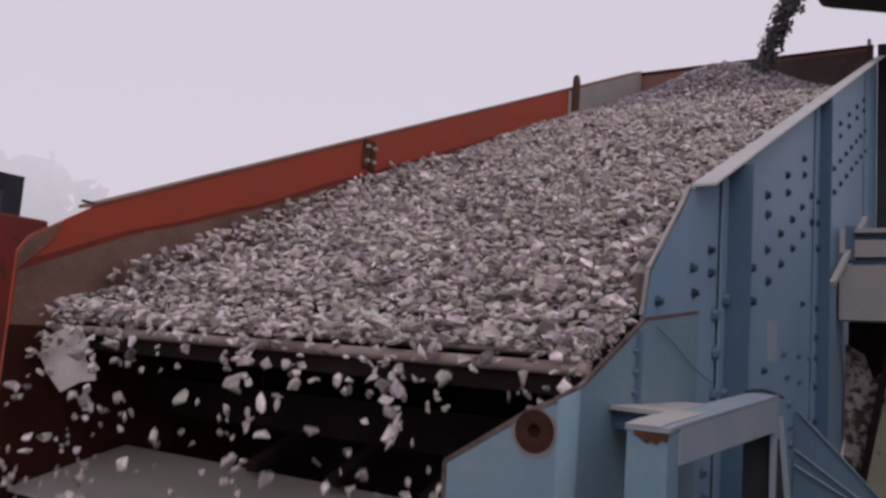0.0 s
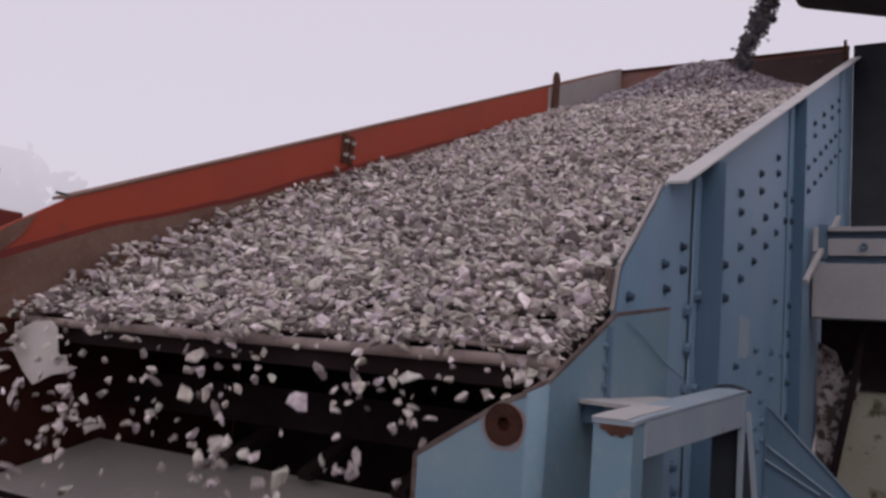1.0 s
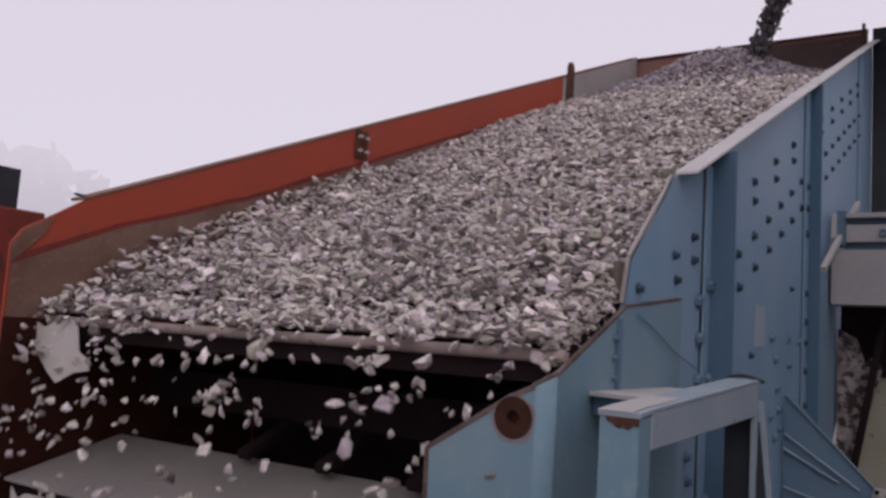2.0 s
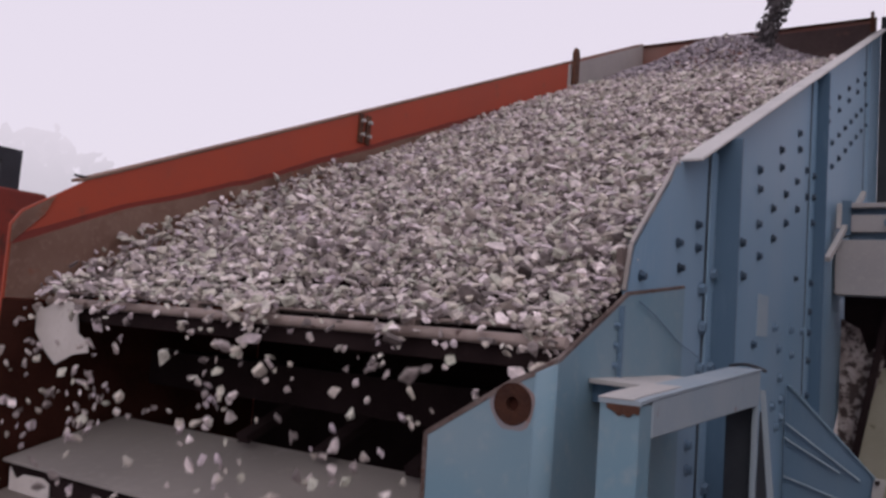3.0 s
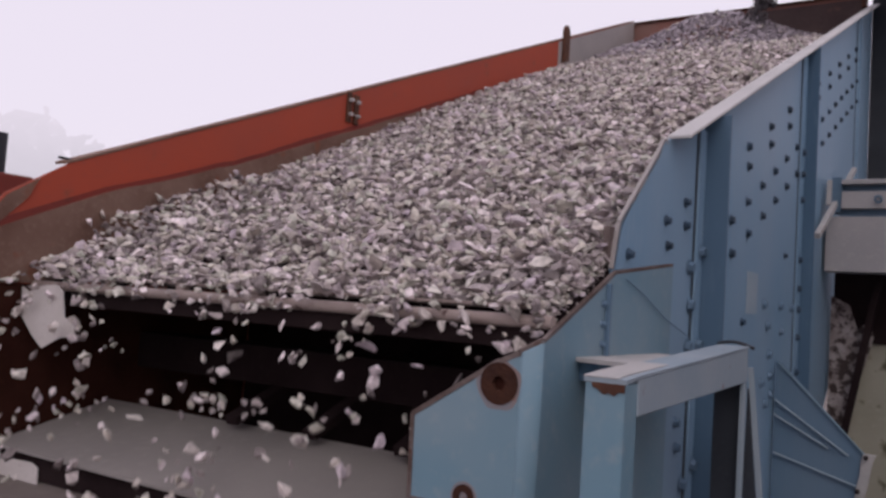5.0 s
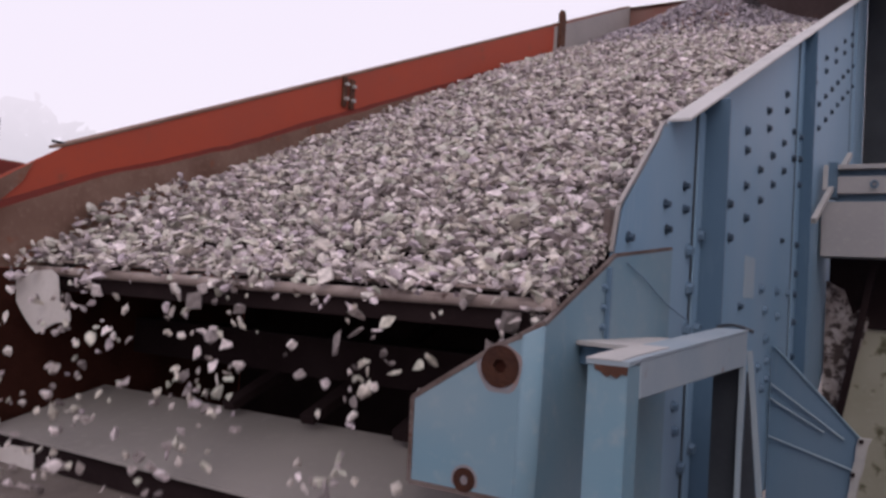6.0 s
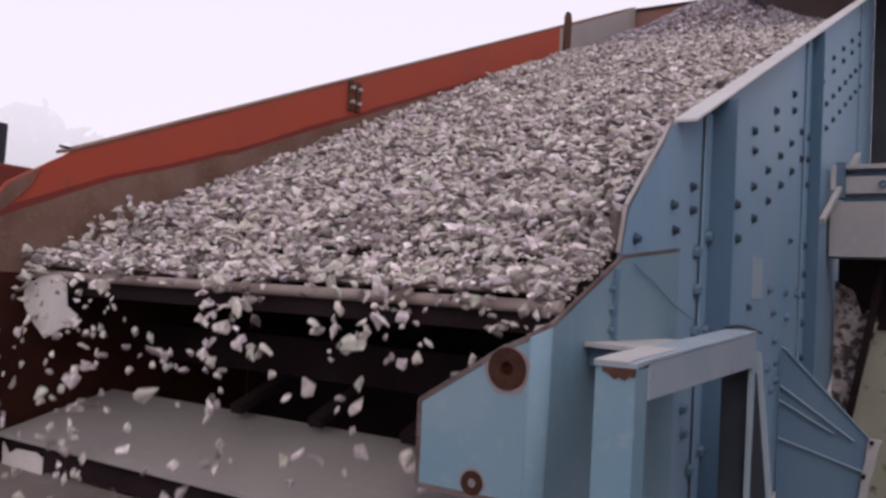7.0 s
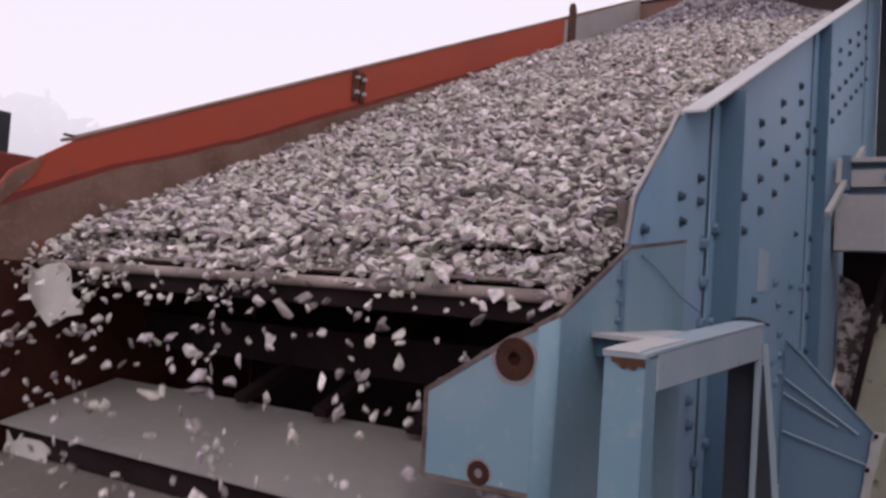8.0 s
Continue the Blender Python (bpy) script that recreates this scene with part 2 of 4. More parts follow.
def ring(centre, axis, r_out, r_in, depth, seg=20):
    bm = bmesh.new()
    rows = []
    turn = Vector(axis).to_track_quat('Z', 'X').to_matrix()
    for rr, d in ((r_out, 0), (r_out, depth), (r_in, depth), (r_in, 0)):
        rows.append([bm.verts.new(Vector(centre) + turn @ Vector((rr * math.cos(a), rr * math.sin(a), d)))
                     for a in (2 * math.pi * i / seg for i in range(seg))])
    for j in range(4):
        A, B = rows[j], rows[(j + 1) % 4]
        for i in range(seg):
            bm.faces.new((A[i], A[(i + 1) % seg], B[(i + 1) % seg], B[i]))
    return bm


# ---- the lie of the machine: deck climbs along +y, its lower lip along x at y = 0 ----
WIDE, LIP_Z, RISE = 2.4, 4.0, 0.4195
SLOPE = math.atan(RISE)
UP_DECK = Vector((0, math.cos(SLOPE), math.sin(SLOPE)))
OFF_DECK = Vector((0, -math.sin(SLOPE), math.cos(SLOPE)))
TOP0 = 4.466          # height of the side plates' top edge at y = 0
BACK = 6.9            # the feed end's plate
PLATE_END = 7.3       # the near side plate runs a little past it


def on_deck(x, s, h):
    """A place s metres up the deck from the lip and h metres off it."""
    return Vector((x, 0, LIP_Z + 0.03)) + UP_DECK * s + OFF_DECK * h


def top_at(y):
    return TOP0 + RISE * y


# ---- ground and far distance ----
def build_ground():
    bm = bmesh.new()
    rings = [0.0, 6, 15, 40, 120, 400, 1500, 4000]
    prev = None
    for r in rings:
        k = 48
        row = [bm.verts.new((r * math.cos(2 * math.pi * i / k), r * math.sin(2 * math.pi * i / k),
                             0.0 if r < 10 else noise.noise((i * 0.7, r, 0)) * 0.3)) for i in range(k)] if r else [bm.verts.new((0, 0, 0))]
        if prev:
            for i in range(k):
                if len(prev) == 1:
                    bm.faces.new((prev[0], row[i], row[(i + 1) % k]))
                else:
                    bm.faces.new((prev[i], row[i], row[(i + 1) % k], prev[(i + 1) % k]))
        prev = row
    tagged(part("ground", bm, M_GROUND), "pale dusty gravel ground of the quarry yard", "ground", kind="structure")


def build_far_trees():
    """A wooded ridge far beyond the machine, its mist put into the colour."""
    rnd = random.Random(4)
    places = []
    for i in range(4200):
        deg = rnd.uniform(46, 125)
        a, d = radians(deg), rnd.uniform(150, 175)
        hgt = 27 + 7 * noise.noise((deg * 0.13, 2.0, 0)) + 5 * noise.noise((deg * 0.5, 7.0, 0)) + 3 * noise.noise((deg * 1.7, 3.0, 0))
        hgt *= min(1, max(0.0, (deg - 45) / 14))
        f = rnd.uniform(0, 1) ** 0.7
        r = rnd.uniform(0.7, 1.9) + (1 - f) * 3.0
        places.append((Vector((-d * math.sin(a), d * math.cos(a), f * hgt + 4)), r, any_turn(rnd, False), rnd.randrange(14)))
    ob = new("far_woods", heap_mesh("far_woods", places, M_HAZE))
    tagged(ob, "grey trees of a distant ridge, mist put into their glowing colour", "woods", kind="stuff")


# ---- the vibrating screen ----
def bolt_mesh(name, mat):
    """Washer and domed hexagon head, facing +x."""
    bm = bmesh.new()
    turn = Matrix.Rotation(radians(90), 4, 'Y')
    bmesh.ops.create_cone(bm, cap_ends=True, segments=10, radius1=0.021, radius2=0.021, depth=0.006, matrix=Matrix.Translation((0.003, 0, 0)) @ turn)
    bmesh.ops.create_cone(bm, cap_ends=True, segments=6, radius1=0.0165, radius2=0.013, depth=0.024, matrix=Matrix.Translation((0.017, 0, 0)) @ turn)
    me = bpy.data.meshes.new(name)
    bm.to_mesh(me)
    bm.free()
    me.materials.append(mat)
    return me


def build_screen():
    rnd = random.Random(11)
    m = thing("vibrating_screen", (-WIDE / 2, 3.2, 3.2), "large inclined vibrating screen with blue and orange steel sides", "vibrating screen")
    # near side plate, blue, seen from outside
    rise = 0.4226
    line0 = 4.672 - rise * 0.95
    outline = [(0.42, 3.0), (0.42, 4.15), (0.465, 4.30), (0.62, 4.43), (0.79, 4.57), (0.86, 4.64), (0.90, line0 + rise * 0.90)]
    outline += [(PLATE_END, line0 + rise * (PLATE_END)), (PLATE_END, 4.9), (4.2, 3.0)]
    plate = part("side_plate", prism(outline, 'x', -0.012, 0.0), M_BLUE, m, "pale blue painted steel side plate")
    # flange along its top edge
    n0, n1 = 0.93, PLATE_END
    zf = lambda y: line0 + rise * y
    pts = [(n0, zf(n0)), (n1, zf(n1)), (n1, zf(n1) + 0.014), (n0, zf(n0) + 0.014)]
    part("top_flange", prism(pts, 'x', -0.014, 0.074, 0.003), M_FLANGE, plate, "dusty whitish top flange")
    # worn rim of the cut front edge
    front = outline[1:7]
    for a, b in zip(front[:-1], front[1:]):
        part("edge_strip", bar((-0.006, *a), (-0.006, *b), 0.02, 0.012), M_GREY, plate)
    part("edge_block", box(-0.034, -0.0125, 0.405, 0.45, 4.17, 4.285), M_EDGE, plate, "rusty block behind the plate's front edge")
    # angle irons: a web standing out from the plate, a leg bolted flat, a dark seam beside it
    # the first two webs are a darker blue than the plate and legs
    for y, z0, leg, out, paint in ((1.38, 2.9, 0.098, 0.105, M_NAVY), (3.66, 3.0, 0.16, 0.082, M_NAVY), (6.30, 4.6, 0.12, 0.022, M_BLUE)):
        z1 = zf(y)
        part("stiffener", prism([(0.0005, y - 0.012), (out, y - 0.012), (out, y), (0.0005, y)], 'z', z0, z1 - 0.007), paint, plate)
        part("stiffener_leg", box(0.0005, 0.011, y - leg, y - 0.0125, z0, z1 - 0.07, bevel=0.003), M_BLUE, plate)
        part("seam", box(0.0005, 0.004, y - leg - 0.020, y - leg - 0.001, z0, z1 - 0.06, bevel=0), M_BLACK, plate, "dark seam along the angle iron")
    part("faded_patch", box(0.0005, 0.0025, 2.22, 2.46, 4.06, 4.27, bevel=0), M_FADED, plate, "faded pale rectangle on the plate")
    # bolts: dark heads in sloping rows, painted heads along the angle irons and round the spring seat
    me, painted = bolt_mesh("bolt", M_BLUE_DARK), bolt_mesh("painted_bolt", M_SLATE)

    def bolt(y, z, x=0.0, mesh=me, size=1.2):
        ob = new("bolt", mesh)
        ob.matrix_basis = pose(x, y, z, rnd.uniform(0, 60), rnd.uniform(-5, 5), rnd.uniform(-5, 5)) @ Matrix.Diagonal((0.75, size, size, 1))
        adopt(ob, plate)
    clear = lambda y: y < 6.2 and not 3.45 < y < 3.71
    for i in range(15):
        for y, z in ((1.845 + 0.308 * i, 4.476 + 0.1276 * i), (1.875 + 0.308 * i, 4.325 + 0.1255 * i)):
            if clear(y):
                bolt(y, z)
    for i in range(9):
        for dz in (0.0, -0.093):
            y = 2.13 + 0.49 * i - dz * 0.2
            if clear(y):
                bolt(y, 4.87 + 0.2065 * i + dz)
    for y, z in ((0.91, 4.361), (0.94, 4.272), (1.14, 4.458), (1.15, 4.37), (0.54, 4.208), (2.14, 4.016), (3.14, 4.42)):
        bolt(y, z, size=0.95)
    for y, z in ((1.22, 4.215), (1.245, 4.067), (1.235, 3.905), (1.24, 3.373), (1.24, 3.22)):
        bolt(y, z, 0.002, painted, 1.5)
    for y, z in ((1.34, 4.286), (1.345, 3.912), (1.345, 3.437)):
        bolt(y, z, 0.011, painted, 1.5)
    for y, z in ((1.13, 3.618), (1.15, 3.523)):
        bolt(y, z, 0.0, painted, 1.1)
    for z in (5.114, 4.975, 4.812, 4.43, 4.25, 4.12, 3.945, 3.73, 3.58):
        bolt(3.575, z, 0.011)
    for y, z in ((2.73, 4.005), (3.10, 3.977), (2.62, 4.117), (3.06, 4.121), (3.40, 4.122), (2.79, 3.848), (2.84, 3.73), (2.86, 3.63), (2.74, 3.585), (2.62, 3.70)):
        bolt(y, z, 0.0, painted, 1.35)
    # discharge cheek: a side wing, and a nose plate folded across the front with two rusted eyes bored through it
    wing = [(-0.070, 3.0), (-0.070, 3.93), (0.30, 4.09), (0.41, 4.14), (0.98, 4.205), (0.98, 3.0)]
    ck = part("discharge_cheek", prism(wing, 'x', 0.004, 0.014), M_SKY, m, "blue cheek plate with a rusty cut edge")
    for a, b in zip(wing[1:4], wing[2:5]):
        part("rusty_edge", bar((0.009, *a), (0.009, *b), 0.011, 0.012), M_EDGE, ck, "rusted edge of the cheek plate")
    eyes = ((-0.088, 3.812, 0.055, 0.020), (-0.174, 3.507, 0.032, 0.014))
    nose = [(-0.347, 3.474), (-0.352, 3.702), (-0.112, 3.857), (-0.049, 3.888), (-0.031, 3.895), (-0.031, 3.474)]
    nz = part("nose_plate", pierced(nose, [(e[0], e[1], e[3]) for e in eyes], 'y', -0.115, -0.105), M_SKY, ck, "weathered blue plate folded across the nose of the cheek")
    part("liner", prism([(-0.352, 3.66), (-0.352, 3.712), (-0.112, 3.870), (-0.035, 3.905), (-0.035, 3.86)], 'y', -0.103, -0.085), M_DARK, ck, "dark liner behind the nose plate")
    for a, b in zip([nose[5]] + nose[:4], nose[:5]):
        part("rusty_edge", bar((a[0], -0.110, a[1]), (b[0], -0.110, b[1]), 0.014, 0.014), M_EDGE, ck, "rusted edge of the nose plate")
    # the bend between the two, rolled round
    fold = [(-0.031 + 0.045 * math.sin(a), -0.07 - 0.045 * math.cos(a)) for a in (math.pi / 2 * k / 8 for k in range(9))]
    fold += [(-0.031 + 0.035 * math.sin(a), -0.07 - 0.035 * math.cos(a)) for a in (math.pi / 2 * k / 8 for k in range(8, -1, -1))]
    bend = prism(fold, 'z', 3.0, 3.93)
    for v in bend.verts:
        if v.co.z > 3.5:
            v.co.z = 3.897 + 0.033 * min(1.0, max(0.0, (v.co.y + 0.115) / 0.045))
    bd = part("bend", bend, M_SKY, ck, "rolled bend of the cheek plate")
    for f in bd.data.polygons:
        f.use_smooth = abs(f.normal.z) < 0.1
    part("rusty_edge", bar((-0.036, -0.113, 3.896), (0.009, -0.072, 3.931), 0.014, 0.013), M_EDGE, ck, "rusted edge of the bend")
    part("corner_angle", box(0.0145, 0.030, 0.335, 0.347, 3.0, 4.10, bevel=0.002), M_SLATE, ck, "upright seam of the cheek")
    for x, z, r, bore in eyes:
        part("eye_ring", ring((x, -0.1045, z), (0, -1, 0), r, bore - 0.0015, 0.015), M_EYE, ck, "rusted ring round a bored hole")
        part("eye_back", box(x - 0.028, x + 0.028, -0.1045, -0.0995, z - 0.028, z + 0.028, bevel=0), M_DARK_BROWN, ck)
        part("rust_stain", pierced([(x + r * 1.2 * (1 + 0.08 * math.sin(3 * a + x * 9)) * math.cos(a), z - r * 0.1 + r * 1.2 * (1 + 0.06 * math.sin(5 * a)) * math.sin(a)) for a in (2 * math.pi * k / 22 for k in range(22))] if z > 3.6 else
                                   [(x + r * 1.25 * math.cos(a), max(3.482, z + r * 1.25 * math.sin(a))) for a in (math.pi * k / 11 - 0.4 for k in range(15))], [(x, z, r * 0.97)] if z > 3.6 else [], 'y', -0.1157, -0.1151), M_STAIN, ck, "faint rust bloom round the eye")
    for z in (3.86, 3.92, 3.98, 4.04):
        ob = new("small_bolt", painted)
        ob.matrix_basis = pose(0.014, 0.315, z) @ Matrix.Diagonal((0.45, 0.55, 0.55, 1))
        adopt(ob, ck)
    wire = bmesh.new()
    run = [Vector((0.022, y, z)) for y, z in [(0.487, 4.122), (0.669, 4.078), (0.895, 4.006), (1.211, 3.94)]]
    for p, q in zip(run[:-1], run[1:]):
        bar(p, q, 0.004, sides=6, bm=wire)
    part("bent_wire", wire, M_SLATE, ck, "thin bent wire")
    # far side plate, orange inside, caked with dust below
    yb = BACK
    out2 = [(-0.2, 3.0), (-0.2, 4.28), (-0.157, 4.344), (0.118, top_at(0.118)), (yb, top_at(yb)), (yb, 4.6), (4.0, 3.0)]
    far = part("side_plate", prism(out2, 'x', -WIDE - 0.012, -WIDE), M_ORANGE, m, "orange-red painted steel side plate")
    part("top_flange", prism([(0.10, top_at(0.1)), (yb, top_at(yb)), (yb, top_at(yb) + 0.014), (0.10, top_at(0.1) + 0.014)], 'x', -WIDE - 0.09, -WIDE + 0.004, 0.002), M_MUD, far)
    low = [(-0.19, 3.98), (-0.19, 4.195), (0.3, top_at(0.3) - 0.20), (1.0, top_at(1.0) - 0.29), (4.6, top_at(4.6) - 0.33), (4.6, top_at(4.6) - 1.0), (0.05, 3.98)]
    ragged = [(0.3 + 4.3 * k / 40, top_at(0.3 + 4.3 * k / 40) - (0.185 + 0.042 * min(1, k / 7) + 0.0015 * k) + 0.010 * noise.noise((k * 0.37, 0.5, 3.0)) + 0.008 * noise.noise((k * 1.3, 4.5, 3.0))) for k in range(41)]
    low = low[:2] + ragged + low[5:]
    part("wear_liner", prism(low, 'x', -WIDE + 0.001, -WIDE + 0.012), M_MUD, far, "lower liner caked with brown dust")
    edge = [low[1]] + ragged
    part("scuffed_band", prism(edge + [(y, z + 0.03 + 0.012 * noise.noise((k * 0.8, 2.5, 1.0))) for k, (y, z) in reversed(list(enumerate(edge)))], 'x', -WIDE + 0.001, -WIDE + 0.004), M_RED, far, "darker scuffed red along the liner")
    # the orange plate's shade below the lip, put in as a dark sheet
    part("lower_liner", prism([(-0.198, 3.05), (-0.198, 3.975), (1.247, 3.975), (1.247, 3.05)], 'x', -WIDE + 0.001, -WIDE + 0.009), M_DARK_BROWN, far, "far plate below the lip, its shade put in as dark red-brown")
    part("wear_liner", prism([(4.95, top_at(4.95) - 0.6), (4.95, top_at(4.95) - 0.01), (yb - 0.02, top_at(yb) - 0.01), (yb - 0.02, top_at(yb) - 0.7)], 'x', -WIDE + 0.001, -WIDE + 0.014), M_GREY, far, "bare grey steel liner")
    part("worn_corner", prism([(-0.195, 4.2), (-0.195, 4.275), (-0.155, 4.335), (-0.02, 4.425), (-0.06, 4.34)], 'x', -WIDE + 0.001, -WIDE + 0.007), M_MUD, far, "bare worn front corner")
    y = 2.0
    for dy in (-0.035, 0.035):
        br = part("splice_strap", box(-WIDE + 0.001, -WIDE + 0.016, y + dy - 0.022, y + dy + 0.022, top_at(y) - 0.2, top_at(y) - 0.012), M_RUST, far)
        for z in (-0.06, -0.15):
            part("nut", bar((-WIDE + 0.016, y + dy, top_at(y) + z), (-WIDE + 0.04, y + dy, top_at(y) + z), 0.024, sides=6), M_PALE, br)
    y = 5.05
    part("lifting_lug", prism([(y - 0.055, top_at(y) - 0.24), (y - 0.055, top_at(y) + 0.08), (y - 0.025, top_at(y) + 0.13), (y + 0.025, top_at(y) + 0.13), (y + 0.055, top_at(y) + 0.08), (y + 0.055, top_at(y) - 0.2)], 'x', -WIDE + 0.015, -WIDE + 0.05, 0.006), M_RUST, far, "rusty lifting lug on the top edge")
    hk = bar((-WIDE - 0.01, 0.14, 4.49), (-WIDE - 0.01, 0.135, 4.535), 0.012, sides=8)
    bar((-WIDE - 0.01, 0.137, 4.531), (-WIDE - 0.03, 0.075, 4.535), 0.012, sides=8, bm=hk)
    part("hook", hk, M_BLACK, far, "bent rod hook")
    # back wall of the feed end
    bw = part("back_plate", box(-WIDE - 0.012, 0.0, yb, yb + 0.014, 5.6, 7.33), M_DULL, m, "dull orange-brown feed-end plate")
    part("wear_liner", box(-1.15, -0.01, yb - 0.014, yb - 0.001, 5.8, 7.29), M_CHAR, bw, "dark maroon panel behind the feed")
    part("top_angle", box(-WIDE, 0.0, yb - 0.03, yb + 0.05, 7.3305, 7.346, bevel=0.002), M_RUST, bw)
    part("lifting_lug", box(-0.05, -0.02, yb - 0.05, yb - 0.015, 7.2, 7.40), M_RUST, bw)
    part("end_flange", box(0.001, 0.62, PLATE_END + 0.001, PLATE_END + 0.02, 4.9, 7.5), M_BLACK, m, "dark blue end flange")
    # deck: screen panels between dark cross rails, ending a little short of the lip bar
    n_pan, n_len = 6, 8
    wpan = WIDE / n_pan
    for i in range(n_pan):
        for j in range(n_len):
            s0 = 0.262 + j * 0.92
            bm = bmesh.new()
            x0, x1 = -WIDE + i * wpan + 0.012, -WIDE + (i + 1) * wpan - (0.05 if i == n_pan - 1 else 0.012)
            sag = rnd.uniform(0, 0.006)
            c = [on_deck(x, s, h - sag) for x in (x0, x1) for s in (s0, s0 + 0.9) for h in (-0.012, 0.0)]
            vs = [bm.verts.new(v) for v in c]
            for q in ((0, 1, 3, 2), (4, 6, 7, 5), (0, 4, 5, 1), (2, 3, 7, 6), (0, 2, 6, 4), (1, 5, 7, 3)):
                bm.faces.new([vs[k] for k in q])
            part("screen_panel", bm, M_DECK, m)
    for i in range(n_pan + 1):
        x = -WIDE + i * wpan
        x = min(max(x, -WIDE + 0.08), -0.08)
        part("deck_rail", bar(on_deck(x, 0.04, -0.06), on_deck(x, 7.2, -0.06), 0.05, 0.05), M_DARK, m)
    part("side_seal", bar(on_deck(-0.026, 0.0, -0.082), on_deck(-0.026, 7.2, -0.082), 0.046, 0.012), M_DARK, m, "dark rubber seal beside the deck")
    # the discharge end: a low lip plate below a step, its thin front strip, and the round bar under a slot
    part("lip_panel", prism([(0.03, LIP_Z + 0.005), (0.235, LIP_Z + 0.092), (0.235, LIP_Z + 0.103), (0.03, LIP_Z + 0.015)], 'x', -WIDE + 0.02, -0.03), M_DECK, m)
    part("deck_step", bar(on_deck(-1.80, 0.256, -0.006), on_deck(-0.80, 0.256, -0.010), 0.030, 0.010), M_DARK, m, "dark step in the deck above the lip")
    part("lip_bar", bar((-WIDE + 0.015, 0.0, LIP_Z - 0.024), (0.002, 0.0, LIP_Z - 0.024), 0.037, sides=16), M_LIP, m, "worn round bar along the discharge lip")
    for x0, x1 in ((-2.33, -1.93), (-1.915, -1.50), (-1.49, -1.12), (-1.10, -0.53), (-0.515, -0.05)):
        bm = box(x0, x1, 0.012, 0.05, LIP_Z + 0.012 + rnd.uniform(-0.002, 0.002), LIP_Z + 0.021, bevel=0.002)
        part("lip_strip", bm, M_LIP, m, "thin bright strip above the slot")
    for x in (-1.92, -1.49, -1.11, -0.52):
        part("slot_stay", box(x - 0.02, x + 0.02, 0.002, 0.04, LIP_Z - 0.012, LIP_Z + 0.0115), M_LIP, m)
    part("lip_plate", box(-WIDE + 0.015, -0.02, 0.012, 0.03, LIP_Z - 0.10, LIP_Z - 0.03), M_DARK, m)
    # lower interior: a near-black sheet for the shaded void, long bearers above the lower tray
    part("bulkhead", box(-WIDE + 0.01, -0.02, 1.25, 1.27, 3.0, 4.45), M_DARK, m, "near-black sheet standing in for the shaded void under the deck")
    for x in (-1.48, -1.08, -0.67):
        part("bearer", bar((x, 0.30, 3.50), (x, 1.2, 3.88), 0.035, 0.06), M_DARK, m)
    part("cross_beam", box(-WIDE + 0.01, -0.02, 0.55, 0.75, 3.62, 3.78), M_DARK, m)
    # torn white flap hanging at the end of the lip
    fl = [(-2.355, 3.965), (-2.30, 3.945), (-2.23, 3.972), (-2.12, 3.982), (-2.075, 3.955), (-2.052, 3.86), (-1.985, 3.83), (-1.975, 3.79), (-2.07, 3.775), (-2.185, 3.726), (-2.26, 3.775), (-2.34, 3.845)]
    part("torn_flap", prism(fl, 'y', -0.075, -0.069), M_WHITE, m, "torn dusty white rubber flap")
    # support bracket on the near side: a welded box frame with a flat ledge
    fr = part("bracket_frame", box(0.205, 0.30, -0.25, -0.165, 3.0, 3.855), M_SKY, m, "blue box-section bracket frame")
    part("bracket_top", prism([(-0.165, 3.778), (0.93, 3.81), (0.93, 3.925), (-0.165, 3.866)], 'x', 0.215, 0.302, 0.003), M_DUST, fr, "dusty grey top rail")
    part("bracket_cap", prism([(-0.254, 3.8555), (-0.165, 3.8665), (0.30, 3.892), (0.935, 3.926), (0.935, 3.932), (0.30, 3.898), (-0.17, 3.873), (-0.254, 3.866)], 'x', 0.203, 0.304), M_DUST, fr, "chalky top face")
    part("chalk_crust", prism([(-0.256, 3.8665), (-0.17, 3.8737), (0.10, 3.888), (0.10, 3.8905), (-0.17, 3.8765), (-0.256, 3.869)], 'x', 0.2025, 0.285), M_PALE, fr, "cream crust on the rail end")
    part("bracket_post", box(0.284, 0.302, 0.905, 0.93, 3.0, 3.807), M_DUST, fr)
    part("bracket_post", bar((0.304, 0.965, 3.86), (0.395, 0.975, 3.0), 0.018, 0.020), M_DUST, fr, "bent second post")
    # black plates put the darkness of the gaps beside the post into colour
    part("bracket_web", prism([(0.303, 3.79), (0.307, 3.79), (0.388, 3.0), (0.295, 3.0)], 'y', 0.935, 0.941), M_BLACK, fr, "black plate standing in for the shaded gap between the posts")
    part("bracket_web", box(0.19, 0.278, 0.94, 0.955, 3.0, 3.85), M_BLACK, fr)
    part("ledge", prism([(0.016, 0.13), (0.25, 0.05), (0.25, 0.78), (0.016, 0.85)], 'z', 3.873, 3.885), M_PALE, fr, "flat ledge, chalky and rust stained")
    # shadow below the ledge, put in as a dark block
    part("ledge_stay", prism([(0.016, 0.16), (0.2, 0.10), (0.2, 0.7), (0.016, 0.78)], 'z', 3.82, 3.8725), M_NAVY, fr, "dark block standing in for the shadow under the ledge")
    curl = bmesh.new()
    arc = [Vector((0.19 + 0.125 * k / 8, 0.96, 3.925 + 0.018 * math.sin(math.pi * (0.15 + 0.85 * k / 8)))) for k in range(9)]
    for p, q in zip(arc[:-1], arc[1:]):
        bar(p, q, 0.012, sides=8, bm=curl)
    part("rubber_curl", curl, M_BLACK, fr, "black rubber strip curled over the rail end")
